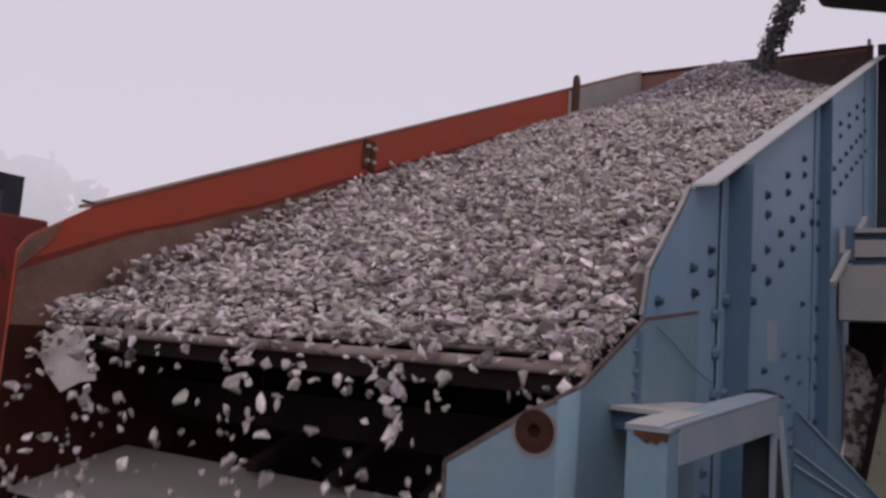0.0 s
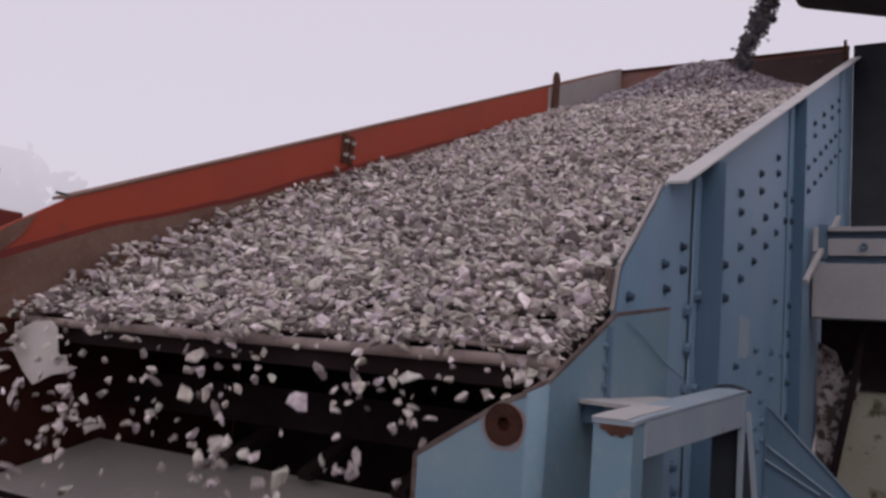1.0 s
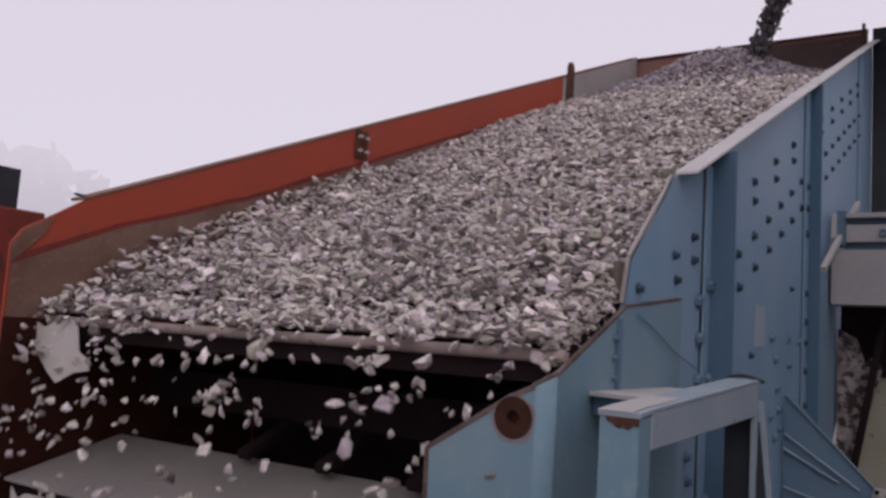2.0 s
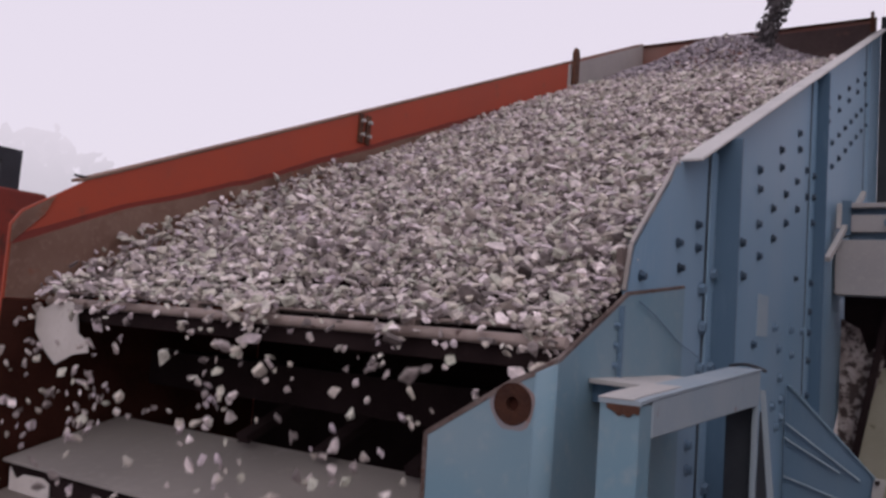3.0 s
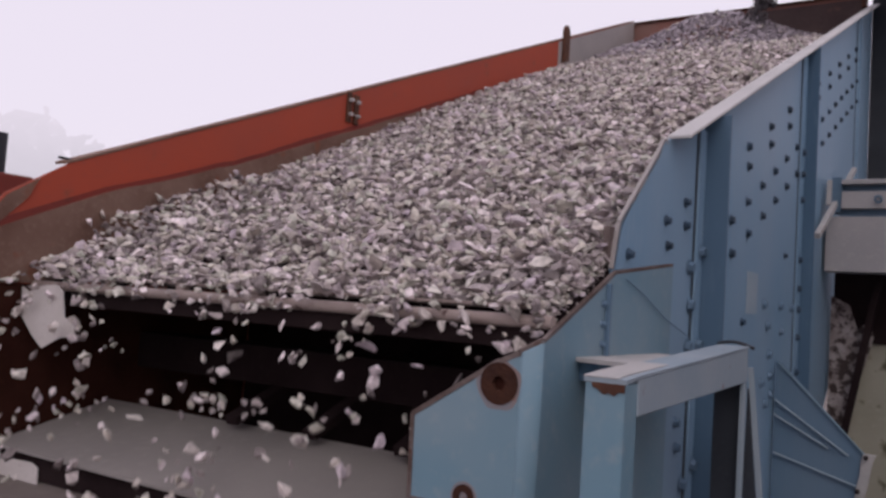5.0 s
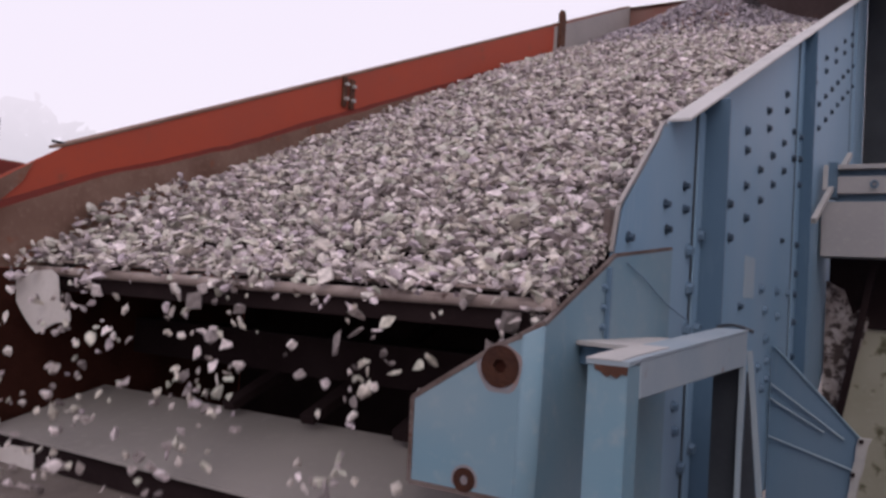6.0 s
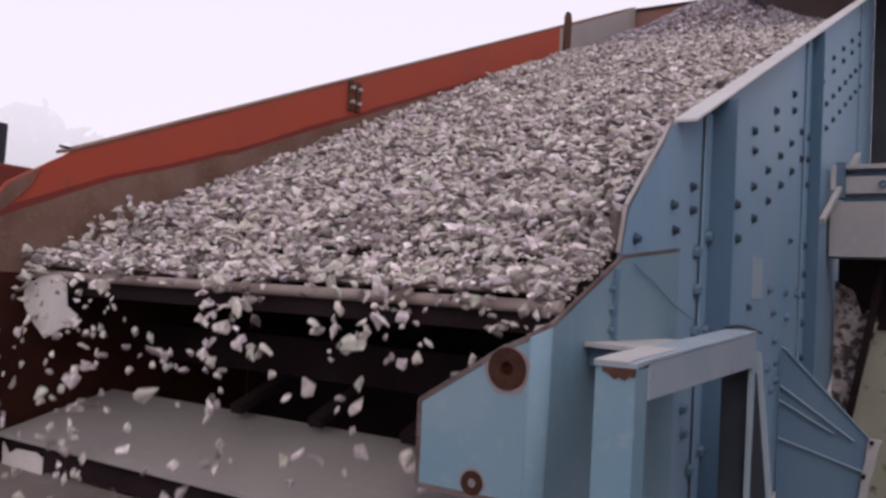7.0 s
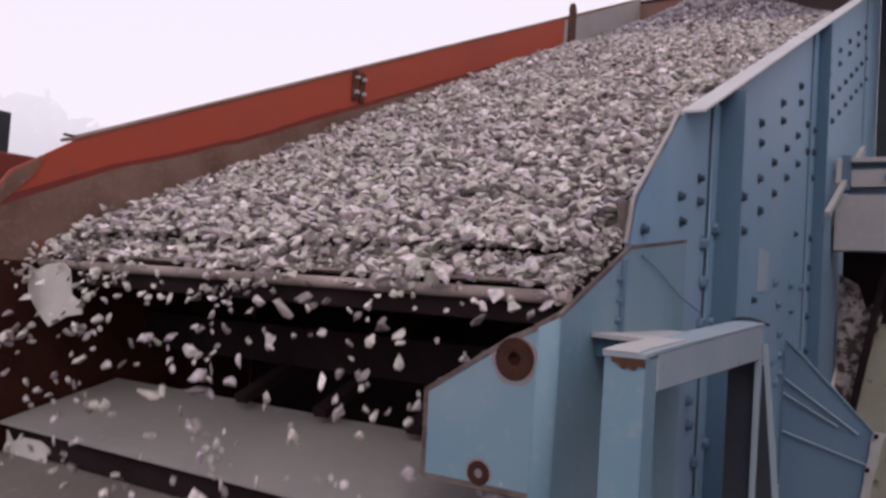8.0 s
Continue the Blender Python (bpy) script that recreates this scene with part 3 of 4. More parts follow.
    part("rust_patch", prism([(0.222, 3.8555), (0.301, 3.8555), (0.300, 3.836), (0.286, 3.838), (0.276, 3.828), (0.262, 3.834), (0.252, 3.829), (0.236, 3.841), (0.224, 3.844)], 'y', -0.2535, -0.2505), M_RUST, fr, "rust run below the top rail")
    # spring gusset standing out from the plate
    gy = 2.95
    gs = part("gusset", prism([(0.012, 3.81), (0.05, 3.80), (0.50, 3.335), (0.44, 3.0), (0.012, 2.9)], 'y', gy, gy + 0.014), M_SLATE, m, "blue spring gusset with ribs")
    for (a, b) in (((0.02, 3.60), (0.40, 3.345)), ((0.015, 3.52), (0.30, 3.37)), ((0.02, 3.31), (0.45, 3.19))):
        part("rib", bar((a[0], gy - 0.02, a[1]), (b[0], gy - 0.02, b[1]), 0.006, 0.016), M_FADED, gs)
    outer = [(0.512 - 0.066 * k / 10 + 0.012 * noise.noise((k * 0.9, 1.5, 0)) + 0.012, 3.365 - 0.38 * k / 10) for k in range(11)]
    inner = [(0.478 - 0.066 * k / 10 + 0.016 * noise.noise((k * 0.7, 6.5, 0)), 3.365 - 0.38 * k / 10) for k in range(11)]
    part("crusted_end", prism(outer + inner[::-1], 'y', gy - 0.03, gy - 0.001), M_PALE, gs, "pale crusted end of the gusset")
    part("gusset_fold", bar((0.03, gy - 0.008, 3.808), (0.495, gy - 0.008, 3.342), 0.006, 0.016), M_SKY, gs)
    for (x, z) in ((0.485, 3.35), (0.45, 3.17)):
        part("stud", bar((x, gy - 0.06, z), (x, gy, z), 0.024, sides=6), M_DARK, gs)
    # slanted tie and rung beside the drive
    part("tie_bar", bar((0.06, 3.92, 4.62), (0.10, 5.4, 5.32), 0.035, 0.035), M_PALE, plate, "pale slanting tie bar")
    part("tie_bar", bar((0.05, 4.45, 4.90), (0.05, 4.47, 5.08), 0.03, 0.03), M_PALE, plate)
    return m


# ---- below and round the machine ----
def build_surroundings():
    ch = thing("discharge_chute", (-1.2, 0.0, 0.0), "grey steel discharge chute below the screen, dusty and worn smooth", "chute")
    part("upper_tray", prism([(0.40, 3.475), (-0.13, 3.335), (-0.13, 3.323), (0.40, 3.463)], 'x', -2.37, -0.03), M_TRAY, ch)
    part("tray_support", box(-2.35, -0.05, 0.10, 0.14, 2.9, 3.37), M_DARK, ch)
    # dark plate added to blacken the shaded gap between the trays
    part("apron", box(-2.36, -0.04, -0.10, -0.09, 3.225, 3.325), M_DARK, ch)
    part("lower_tray", prism([(0.08, 3.27), (-0.62, 3.06), (-0.62, 3.048), (0.08, 3.258)], 'x', -2.37, -0.03), M_SILT, ch, "lower tray filmed with brown silt")
    part("front_wall", box(-2.45, 0.0, -1.15, -1.13, 0.0, 2.4), M_GREY, ch)
    part("rear_wall", box(-2.45, 0.0, 1.3, 1.32, 0.0, 2.9), M_GREY, ch)
    part("end_wall", box(-2.47, -2.45, -1.15, 1.32, 0.0, 2.6), M_GREY, ch)
    part("end_wall", box(0.0, 0.02, -1.15, 1.32, 0.0, 2.6), M_GREY, ch)
    part("floor_plate", box(-2.45, 0.0, -1.13, 1.3, 1.5, 1.52), M_GREY, ch)
    part("torn_flap", prism([(-2.35, 3.30), (-2.30, 3.26), (-2.25, 3.285), (-2.12, 3.29), (-2.075, 3.275), (-2.07, 3.20), (-2.2, 3.205), (-2.34, 3.21)], 'y', -0.110, -0.104), M_WHITE, ch, "torn white strip under the tray")
    # cross beam and posts of the stand
    sb = thing("support_beam", (0.8, 4.65, 4.43), "dusty grey-beige box beam standing out beside the screen", "beam")
    part("web", box(0.02, 1.9, 4.56, 4.76, 4.43, 4.83), M_BEAM, sb)
    part("slot", box(0.10, 1.9, 4.60, 4.76, 4.8305, 4.885), M_SLATE, sb, "dark blue recess along the beam")
    part("flange", box(0.12, 1.9, 4.54, 4.80, 4.8855, 5.01), M_BEAM, sb)
    part("slot", box(0.12, 1.9, 4.60, 4.76, 5.0105, 5.06), M_SLATE, sb, "dark blue recess along the beam")
    part("flange", box(0.12, 1.9, 4.52, 4.80, 5.0605, 5.095), M_BEAM, sb)
    part("bolt", ring((0.36, 4.54, 4.95), (0, -1, 0), 0.028, 0.016, 0.02), M_SLATE, sb)
    part("hanger", box(0.05, 0.119, 4.56, 4.70, 4.86, 5.12), M_SLATE, sb)
    post = thing("support_post", (1.7, 4.66, 0), "blue steel post carrying the cross beam", "post", "posts of the stand")
    part("shaft", box(1.6, 1.8, 4.57, 4.75, 0.01, 4.43), M_BLUE, post)
    part("foot_plate", box(1.5, 1.9, 4.47, 4.85, -0.01, 0.02), M_BLUE, post)
    for x, y, h in ((0.38, 2.8, 2.6), (-2.85, 2.8, 3.05), (0.30, 6.4, 4.75), (-2.85, 6.4, 4.6)):
        p = thing("support_post", (x, y, 0), "blue steel post under the spring seats of the screen", "post", "posts of the stand")
        part("shaft", box(x - 0.08, x + 0.08, y - 0.08, y + 0.08, 0.01, h - 0.35), M_BLUE, p)
        part("spring", bar((x, y, h - 0.36), (x, y, h), 0.14, sides=14), M_DARK, p)
        part("foot_plate", box(x - 0.2, x + 0.2, y - 0.2, y + 0.2, -0.01, 0.02), M_BLUE, p)
        side = 0.0 if x > 0 else -WIDE
        part("seat", box(min(side, x + 0.1), max(side, x - 0.1) if x < 0 else x + 0.1, y - 0.1, y + 0.1, h, h + 0.04), M_BLUE, p)
    # dusty panels and hopper beyond the beam
    pn = thing("splash_panel", (0.15, 4.95, 0.0), "pale panel spattered with brown mud", "panel")
    part("sheet", prism([(0.02, 3.1), (0.12, 3.2), (0.325, 3.98), (0.27, 4.08), (0.21, 4.02), (0.15, 4.2), (0.02, 4.27)], 'y', 4.95, 4.965), M_SPATTER, pn)
    part("sheet_foot", box(0.0, 0.06, 4.945, 4.97, 0.0, 3.2), M_SPATTER, pn)
    tb = thing("brace", (0.2, 4.85, 0.0), "dark slanting steel brace beside the screen", "brace")
    part("shaft", bar((0.36, 4.85, 4.43), (-0.42, 4.85, 0.0), 0.05, 0.05), M_DARK, tb)
    hp = thing("hopper", (1.4, 5.5, 0.0), "dusty beige-green steel hopper under the cross beam", "hopper")
    part("front_sheet", prism([(0.02, 0.0), (0.02, 4.10), (2.6, 4.10), (2.2, 0.0)], 'y', 5.05, 5.07), M_BEIGE, hp)
    # sheet added to make the gap below the beam dark
    part("curtain", box(0.03, 2.4, 5.02, 5.035, 3.92, 4.6), M_DARK, hp, "dark sheet standing in for the shaded gap above the hopper")
    part("side_sheet", box(2.2, 2.22, 5.07, 6.6, 0.0, 4.0), M_BEIGE, hp)
    part("rear_sheet", box(0.3, 2.2, 6.6, 6.62, 0.0, 4.4), M_DARK, hp)
    # orange machine beyond the far side
    om = thing("orange_housing", (-5.2, 1.4, 0.0), "dull orange-red machine housing with a black frame on top", "machine housing")
    part("body", box(-6.8, -4.98, 0.3, 1.5, 0.0, 4.745, bevel=0.02), M_RED, om)
    fm = part("top_frame", box(-5.18, -5.08, 1.18, 1.33, 4.745, 5.05), M_BLACK, om, "black square tube frame")
    part("top_rail", box(-5.18, -5.08, 0.4, 1.1799, 4.95, 5.05), M_BLACK, fm)
    part("frame_post", box(-5.18, -5.08, 0.4, 0.5, 4.745, 4.9499), M_BLACK, fm)


def build_platform():
    """Added unseen round the viewer: a walkway to stand on, a wall for shade."""
    # the floor also blocks light thrown up by the ground
    tagged(part("walkway_floor", box(-3.4, 3.2, -5.6, -1.3, 2.30, 2.36), M_DARK), "unseen dark steel walkway in front of the screen, blocking ground light", "floor", kind="structure")
    for x in (-3.2, 3.0):
        for y in (-5.4, -1.5):
            post = thing("walkway_post", (x, y, 0.0), "dark steel post under the walkway", "post", "posts of the walkway")
            part("shaft", box(x - 0.06, x + 0.06, y - 0.06, y + 0.06, 0.0, 2.30), M_BLACK, post)
            part("foot_plate", box(x - 0.15, x + 0.15, y - 0.15, y + 0.15, -0.01, 0.015), M_BLACK, post)
    # out of view; added to keep sky light off the near side plate
    tagged(part("wall_east", box(3.4, 3.7, -0.5, 9.0, 0.0, 6.3), M_GREY), "unseen grey wall added to shade the near side plate", "wall", kind="structure")


def build_conveyor():
    cv = thing("feed_conveyor", (3.0, 6.4, 0.0), "dark belt conveyor whose head reaches over the screen", "conveyor")
    rise = -0.27
    e0, e1 = Vector((-0.40, 6.45, 7.86)), Vector((9.0, 6.45, 7.86 + rise * 9.4))
    for dy in (-0.42, 0.42):
        part("side_beam", bar(e0 + Vector((0, dy, 0.02)), e1 + Vector((0, dy, 0.02)), 0.06, 0.17), M_BLACK, cv)
    part("belt", prism([(e0.x, e0.z + 0.12), (e1.x, e1.z + 0.12), (e1.x, e1.z + 0.15), (e0.x, e0.z + 0.15)], 'y', 6.09, 6.81), M_BELT, cv)
    part("return_belt", prism([(e0.x, e0.z - 0.09), (e1.x, e1.z - 0.09), (e1.x, e1.z - 0.075), (e0.x, e0.z - 0.075)], 'y', 6.09, 6.81), M_BELT, cv)
    part("head_pulley", bar((e0.x, 6.08, e0.z + 0.025), (e0.x, 6.82, e0.z + 0.025), 0.21, sides=18), M_BELT, cv)
    part("hood", prism([(-0.62, 8.13), (-0.62, 8.6), (0.9, 8.4), (0.9, 7.80)], 'y', 6.0, 6.9), M_BLACK, cv, "black head hood")
    for x in (3.6, 8.4):
        z = 7.86 + rise * (x + 0.4)
        for dy in (-0.42, 0.42):
            part("leg", bar((x, 6.45 + dy, 0.0), (x, 6.45 + dy, z), 0.1), M_BLACK, cv)


# ---- crushed stone ----
BED_SPEED = 0.36
NEAR_BED = 3.05          # stones that reach the lip within the eight seconds


def stone_shapes(count, seed):
    rnd = random.Random(seed)
    shapes = []
    for _ in range(count):
        bm = bmesh.new()
        ax = (rnd.uniform(1.0, 1.65), rnd.uniform(0.7, 1.05), rnd.uniform(0.38, 0.68))
        for _ in range(12):
            v = Vector((rnd.gauss(0, 1), rnd.gauss(0, 1), rnd.gauss(0, 1))).normalized()
            bm.verts.new(Vector([a * b for a, b in zip(v, ax)]) * rnd.uniform(0.8, 1.0))
        res = bmesh.ops.convex_hull(bm, input=bm.verts)
        bmesh.ops.delete(bm, geom=list({g for g in res["geom_interior"] if isinstance(g, bmesh.types.BMVert)}), context='VERTS')
        bmesh.ops.recalc_face_normals(bm, faces=bm.faces)
        bm.verts.index_update()
        shapes.append((np.array([v.co[:] for v in bm.verts]), [[v.index for v in f.verts] for f in bm.faces]))
        bm.free()
    return shapes


SHAPES = stone_shapes(14, 5)
UNIT = 0.0225          # half width of a common stone


def heap_mesh(name, places, mat=None):
    """One mesh of many stones. places: (centre, size, turn)."""
    verts, faces, base = [], [], 0
    for i, (c, size, turn, k) in enumerate(places):
        co, fs = SHAPES[k]
        r = np.array(turn.to_matrix())
        verts.append(co @ r.T * size + np.array(c[:]))
        faces += [[a + base for a in f] for f in fs]
        base += len(co)
    me = bpy.data.meshes.new(name)
    me.from_pydata(np.concatenate(verts).tolist(), [], faces)
    me.materials.append(mat or M_STONE)
    return me


def any_turn(rnd, flat=True):
    if flat:
        return Euler((rnd.gauss(0, 0.45), rnd.gauss(0, 0.45), rnd.uniform(0, 6.28)))
    return Euler((rnd.uniform(0, 6.28), rnd.uniform(0, 6.28), rnd.uniform(0, 6.28)))


def stone_size(rnd):
    return min(0.040, max(0.011, rnd.lognormvariate(math.log(0.0205), 0.34)))


def deep(s):
    """How deep the running stones lie on the deck: thin on the lip plate below the step."""
    if s < 0.25:
        return 0.016
    return 0.04 + 0.031 * min(4.2, max(0.0, s))


def heap(x, s):
    """The heap under the feed."""
    fall = 0.14 * min(1, max(0, (x + 1.1) / 0.8)) * min(1, max(0, (s - 5.5) / 1.0))
    return 0.02 - fall + 0.26 * math.exp(-((s - 7.0) / 0.8) ** 2 - ((x + 1.35) / 0.65) ** 2)


STONES, PATCHES, FEED = [], [], []


def build_gravel():
    rnd = random.Random(21)
    bed = thing("gravel", (0, 0, 0), "pale crushed stone travelling down the screen deck and over its lip", "gravel", kind="stuff")
    meshes = []
    for co, fs in SHAPES:
        me = bpy.data.meshes.new("stone")
        me.from_pydata((co * UNIT).tolist(), [], fs)
        me.materials.append(M_STONE)
        meshes.append(me)
    # single stones of the stretch that runs off the lip
    step = 0.038
    rows = int((NEAR_BED + 0.25) / step)
    cols = int((WIDE - 0.03) / step)
    for j in range(rows):
        for i in range(cols):
            x = min(-0.036, -WIDE + 0.018 + (i + rnd.uniform(0.0, 1.0)) * step)
            s = -0.25 + (j + rnd.uniform(0.0, 1.0)) * step
            size = stone_size(rnd)
            ob = new("stone", rnd.choice(meshes))
            ob.scale = (size / UNIT, size / UNIT, size / UNIT)
            adopt(ob, bed)
            STONES.append((ob, x, s, rnd.uniform(-0.035, 0.012) + rnd.choice((0, 0, 0, 0.02)) + (0.02 if x > -0.14 else 0) + 0.055 * min(1, max(0, (-1.8 - x) / 0.5)), any_turn(rnd)))
    # low stones in the seal along the near plate, filling the bed down to it
    step = 0.03
    for j in range(int((NEAR_BED + 0.1) / step)):
        for x0, low in ((-0.018, -0.055), (-0.02, -0.03), (-0.035, -0.01), (-0.03, 0.015), (-0.06, 0.01)):
            x = x0 + rnd.uniform(-0.012, 0.006)
            s = -0.06 + (j + rnd.uniform(0.0, 1.0)) * step
            size = min(0.024, stone_size(rnd))
            x = min(x, -0.012 - size * 0.9)
            ob = new("stone", rnd.choice(meshes))
            ob.scale = (size / UNIT, size / UNIT, size / UNIT)
            adopt(ob, bed)
            STONES.append((ob, x, s, low - 1 + rnd.uniform(-0.01, 0.01), any_turn(rnd)))
    # small clumps of the layer under them
    step = 0.078
    for j in range(int((NEAR_BED + 0.2) / step)):
        for i in range(int((WIDE - 0.11) / step)):
            x = -WIDE + 0.035 + (i + rnd.uniform(0.1, 0.9)) * step
            s = -0.2 + (j + rnd.uniform(0.1, 0.9)) * step
            places = [(Vector((rnd.gauss(0, 0.042), rnd.gauss(0, 0.042), rnd.uniform(-0.012, 0.012))), stone_size(rnd) * 0.72, any_turn(rnd), rnd.randrange(14)) for _ in range(5)]
            ob = new("stone_clump", heap_mesh("stone_clump", places))
            adopt(ob, bed)
            STONES.append((ob, x, s, -0.022, Euler((SLOPE, 0, 0))))
    # patches of bed that follow, each sliding as one piece
    cells = {}
    grid = 0.028
    for j in range(int((7.1 - NEAR_BED + BED_SPEED * 8) / grid)):
        for i in range(int((WIDE - 0.05) / grid)):
            x = -WIDE + 0.035 + (i + rnd.uniform(0, 1)) * grid
            s = NEAR_BED - 0.06 + (j + rnd.uniform(0, 1)) * grid
            q = (int((x + WIDE + 0.08 * noise.noise((x * 4, s * 4, 1))) / 0.4), int((s - NEAR_BED + 0.1 * noise.noise((x * 4, s * 4, 9))) / 0.42))
            mid = NEAR_BED + 0.42 * (q[1] + 0.5)
            cells.setdefault(q, []).append((on_deck(x, s - mid, rnd.uniform(-0.02, 0.02)), stone_size(rnd), any_turn(rnd), rnd.randrange(14)))
    for q, places in sorted(cells.items()):
        ob = new("gravel_patch", heap_mesh("gravel_patch", places))
        adopt(ob, bed)
        PATCHES.append((ob, NEAR_BED + 0.42 * (q[1] + 0.5)))
    # the heap below the feed, out of which they come; darker towards the feed
    pale_stones, dark_stones = [], []
    for j in range(int(1.9 / 0.03)):
        for i in range(int(WIDE / 0.03)):
            x, s = -WIDE + 0.04 + (i + rnd.uniform(0, 0.9)) * 0.03, 5.45 + (j + rnd.uniform(0, 1)) * 0.03
            if x < -0.03:
                pile = dark_stones if rnd.random() < min(0.9, max(0.0, (s - 5.5) / 1.0)) else pale_stones
                pile.append((on_deck(x, s, deep(s) - 0.05 + heap(x, s) + rnd.uniform(-0.015, 0.02)), stone_size(rnd) * 1.05, any_turn(rnd), rnd.randrange(14)))
    for places, mat in ((pale_stones, M_STONE), (dark_stones, M_DARKER_STONE)):
        adopt(new("feed_heap", heap_mesh("feed_heap", places, mat)), bed)
    # stones lodged in the openings of the deck
    places = []
    for j in range(int(3.3 / 0.028)):
        for i in range(int((WIDE - 0.08) / 0.028)):
            x, s = -WIDE + 0.03 + (i + rnd.uniform(0, 1)) * 0.028, 0.045 + (j + rnd.uniform(0, 1)) * 0.028
            places.append((on_deck(x, s, (-0.022 if s < 0.25 else 0.004) + rnd.uniform(-0.006, 0.004)), rnd.uniform(0.012, 0.02), any_turn(rnd), rnd.randrange(14)))
    for j in range(int(3.2 / 0.012)):          # and along the seal beside the near plate
        x, s = -0.012 - rnd.uniform(0.013, 0.05), (j + rnd.uniform(0, 1)) * 0.012 - 0.02
        places.append((on_deck(x, s, rnd.uniform(-0.04, 0.012)), rnd.uniform(0.012, 0.019), any_turn(rnd), rnd.randrange(14)))
    for j in range(420):          # spilled against the cheek beside the lip
        s = rnd.uniform(-0.03, 0.5)
        places.append((on_deck(-0.014 - rnd.uniform(0.012, 0.045), s, rnd.uniform(-0.085, 0.0)), rnd.uniform(0.012, 0.02), any_turn(rnd), rnd.randrange(14)))
    adopt(new("lodged_stones", heap_mesh("lodged_stones", places)), bed)
    # the stream that drops from the conveyor's head
    fd = thing("falling_gravel", (0, 0, 0), "dark stream of crushed stone dropping from the conveyor head", "gravel", kind="stuff")
    for k in range(96):
        places = []
        for _ in range(330):
            r, a = 0.098 * math.sqrt(rnd.random()) * (1.35 if rnd.random() < 0.03 else 1), rnd.uniform(0, 6.28)
            places.append((Vector((r * math.cos(a), 1.2 * r * math.sin(a), rnd.uniform(-0.3, 0.3))), rnd.uniform(0.014, 0.03), any_turn(rnd, False), rnd.randrange(14)))
        for z in range(9):          # large lumps pack the core of the stream
            places.append((Vector((rnd.gauss(0, 0.012), rnd.gauss(0, 0.012), -0.28 + 0.07 * z)), rnd.uniform(0.062, 0.075), Euler((rnd.gauss(0, 0.3), 1.57, rnd.uniform(0, 6.28))), rnd.randrange(14)))
        ob = new("gravel_clump", heap_mesh("gravel_clump", places, M_BACKLIT))
        adopt(ob, fd)
        FEED.append(ob)


# ---- what moves ----
def lift(s, h):
    """Height off the deck of a stone whose layer is h; values below -0.5 stand for a fixed height, less 1."""
    if h < -0.5:
        return h + 1
    if s < 0.25:
        return max(-0.006, deep(s) + 0.45 * h)
    return max(0.014, deep(s) + h)


STREAMS = (-2.33, -1.86, -1.12, -0.51, -0.06)


def strayed(x, pull):
    """Where along the lip a stone leaves: most gather into the streams between the slots."""
    c = min(STREAMS, key=lambda a: abs(a - x))
    return c + (x - c) * pull


def drop(p, v, t):
    return p + v * t + Vector((0, 0, -4.905)) * t * t


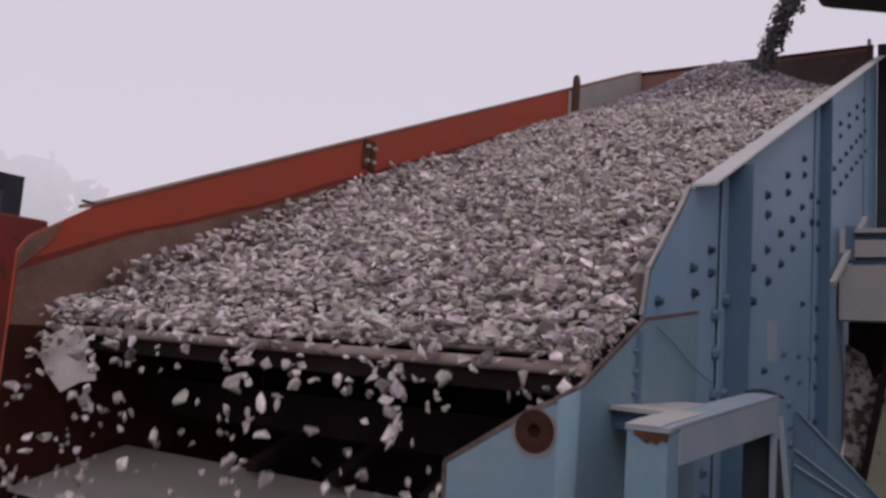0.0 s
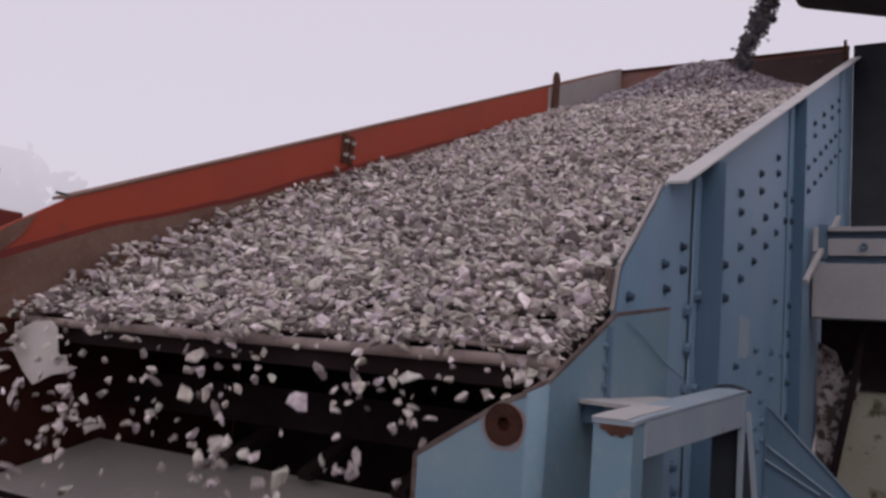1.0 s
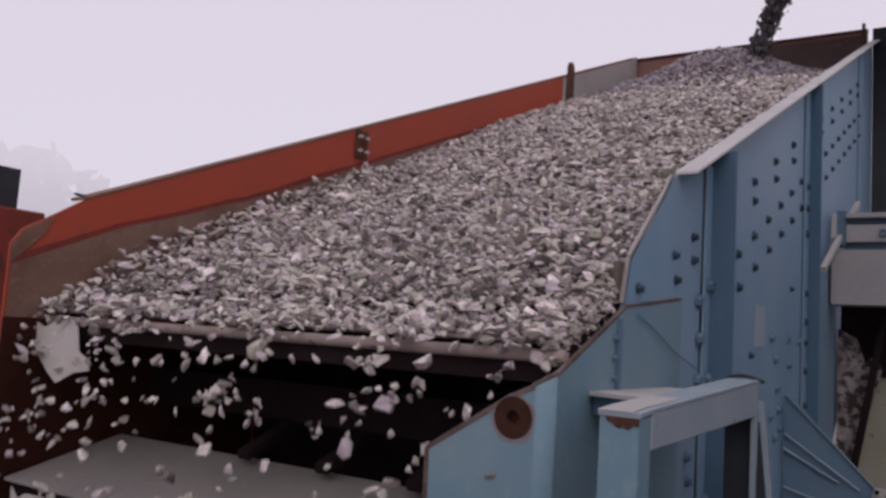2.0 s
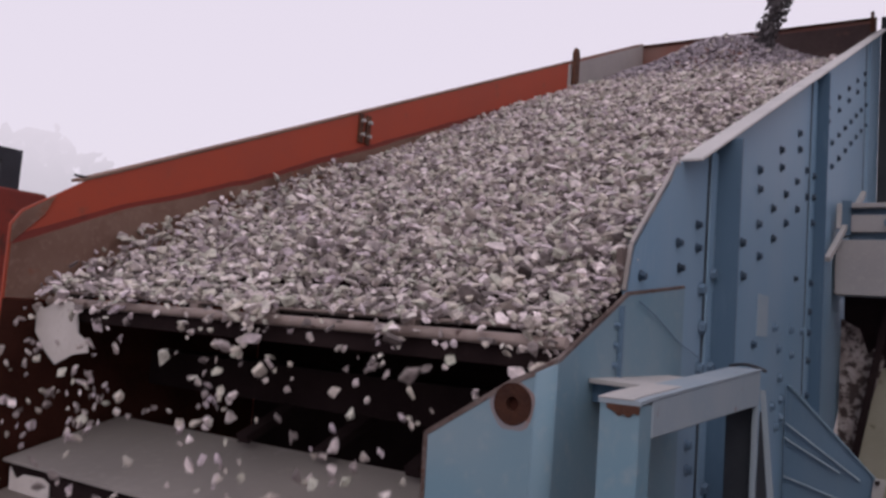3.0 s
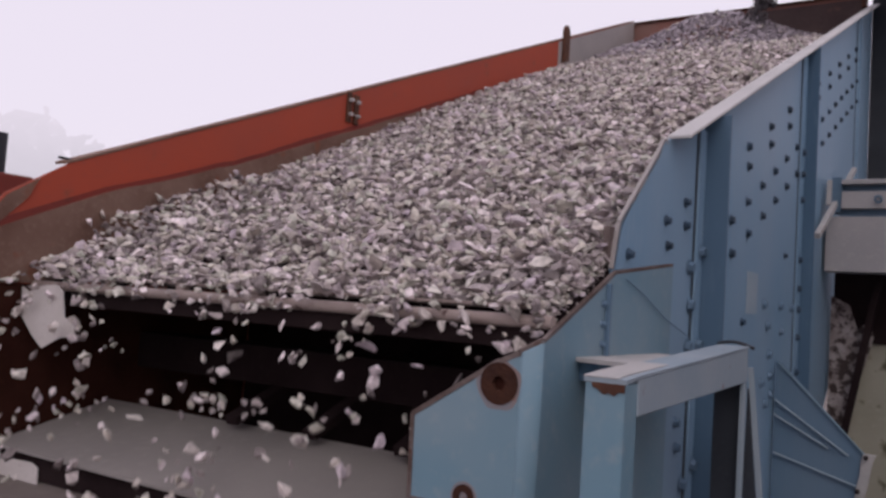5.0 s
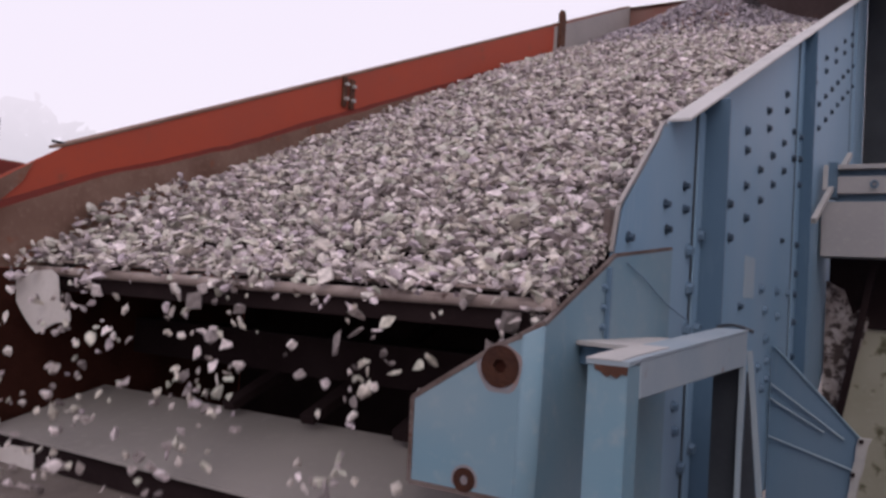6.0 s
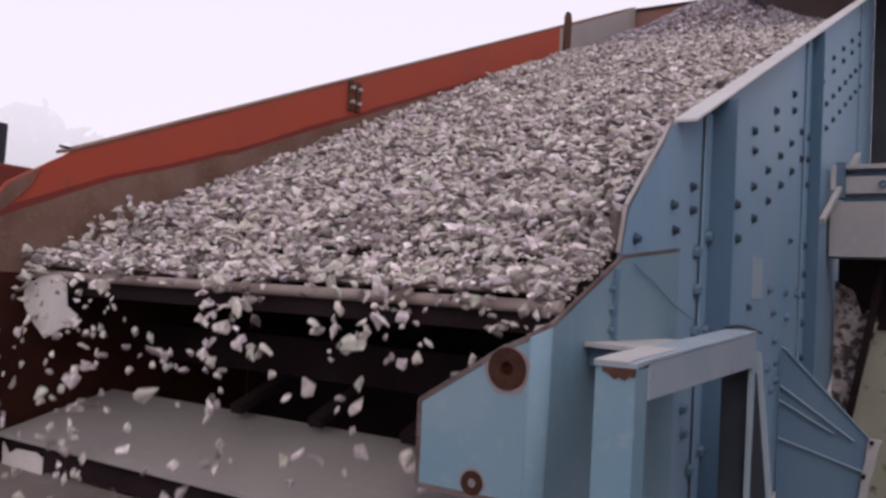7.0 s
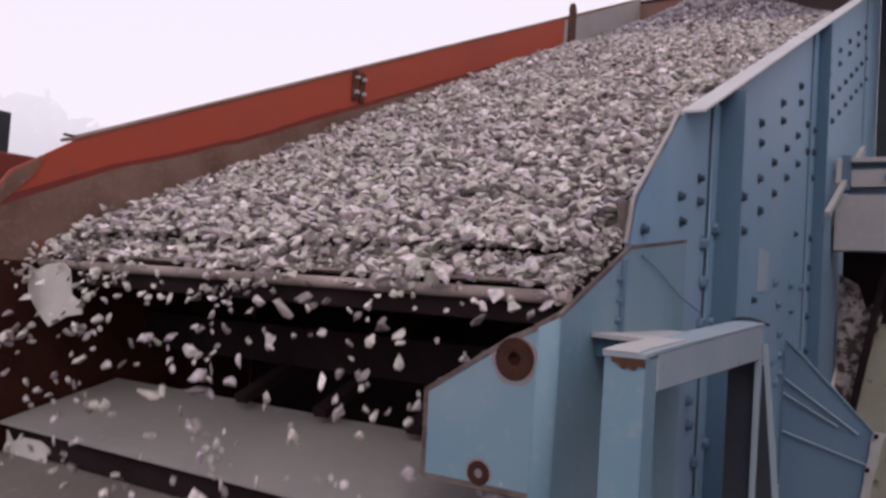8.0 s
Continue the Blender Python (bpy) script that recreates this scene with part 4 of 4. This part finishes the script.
def motions():
    rnd = random.Random(77)
    for ob, x, s0, h, turn in STONES:
        x_lip = strayed(x, rnd.uniform(0.2, 0.5)) if rnd.random() < 0.45 and h > -0.5 else x
        leave = (s0 + 0.035) / BED_SPEED
        q0 = turn.to_matrix().to_4x4()
        rows = []
        t = 0.0
        while t < min(leave, 8.0):
            s = s0 - BED_SPEED * t
            rows.append((t, Matrix.Translation(on_deck(x + rnd.gauss(0, 0.004), s, lift(s, h) + rnd.uniform(-0.002, 0.010))) @ q0 @ pose(0, 0, 0, rnd.gauss(0, 9), rnd.gauss(0, 9), rnd.gauss(0, 9))))
            t += rnd.uniform(0.5, 0.8)
            if leave - t < 0.3:
                break
        if s0 > 0:
            for before in (0.26, 0.1):
                t = leave - before
                if 0 < t < 8.0 and (not rows or t > rows[-1][0] + 0.034):
                    s = s0 - BED_SPEED * t
                    rows.append((t, Matrix.Translation(on_deck(x_lip, s, lift(s, h))) @ q0))
        edge = on_deck(x_lip, -0.035, lift(0, h))
        vel = Vector((rnd.gauss(0, 0.07), -rnd.uniform(0.30, 0.62), rnd.uniform(-0.05, 0.35)))
        if x > -0.40:
            vel.y, vel.x = -rnd.uniform(0.0, 0.05), vel.x * 0.4
        axis = Vector((rnd.uniform(-1, 1), rnd.uniform(-1, 1), rnd.uniform(-1, 1))).normalized()
        spin = rnd.uniform(2, 9)
        floor_z = rnd.uniform(1.56, 1.75)
        k = 0
        if leave < 8.0:
            while True:
                dt = 0.05 * k if k < 3 else 0.1 * (k - 1.5)
                t = leave + dt
                p = drop(edge, vel, dt)
                landed = p.z < floor_z
                if landed:
                    p.z = floor_z
                if t >= 0 and (not rows or t > rows[-1][0] + 0.034):
                    rows.append((t, Matrix.Translation(p) @ Matrix.Rotation(spin * dt, 4, axis) @ q0))
                if landed or t > 8.0:
                    break
                k += 1
        if rows[0][0] > 0:
            t0 = -leave
            rows.insert(0, (0.0, Matrix.Translation(drop(edge, vel, t0)) @ Matrix.Rotation(spin * t0, 4, axis) @ q0))
        if rows[-1][0] < 8.0:
            rows.append((8.0, rows[-1][1]))
        walk(ob, rows)
    for ob, s0 in PATCHES:
        rows = []
        for k in range(21):
            t = 0.4 * k
            s = s0 - BED_SPEED * t
            low = 0.26 * min(1.0, max(0.0, (s - 5.6) / 1.0))
            s = min(s, 6.8)
            rows.append((t, Matrix.Translation(UP_DECK * s + OFF_DECK * (deep(s) - low + rnd.uniform(-0.004, 0.004)) + Vector((rnd.uniform(-0.004, 0.004), 0, 0)))))
        walk(ob, rows)
    head, foot = Vector((-0.45, 6.45, 8.18)), Vector((-1.08, 6.25, 6.5))
    for k, ob in enumerate(FEED):
        start = -0.5 + 8.6 * k / len(FEED)
        turn = pose(0, 0, 0, 0, 14, rnd.uniform(-20, 20))
        way = foot - head
        at = lambda f: Matrix.Translation(head + Vector((way.x * f, way.y * f, way.z * (0.55 * f + 0.45 * f * f)))) @ turn
        rows = [(0.0, at(min(1, max(0, -start / 0.55))))]
        for f in (0.0, 0.25, 0.5, 0.75, 1.0):
            t = start + 0.55 * f
            if 0.04 < t < 7.96:
                rows.append((t, at(f)))
        rows.append((8.0, at(min(1, max(0, (8.0 - start) / 0.55)))))
        walk(ob, rows)


build_ground()
build_far_trees()
build_screen()
build_surroundings()
build_platform()
build_conveyor()
build_gravel()
motions()
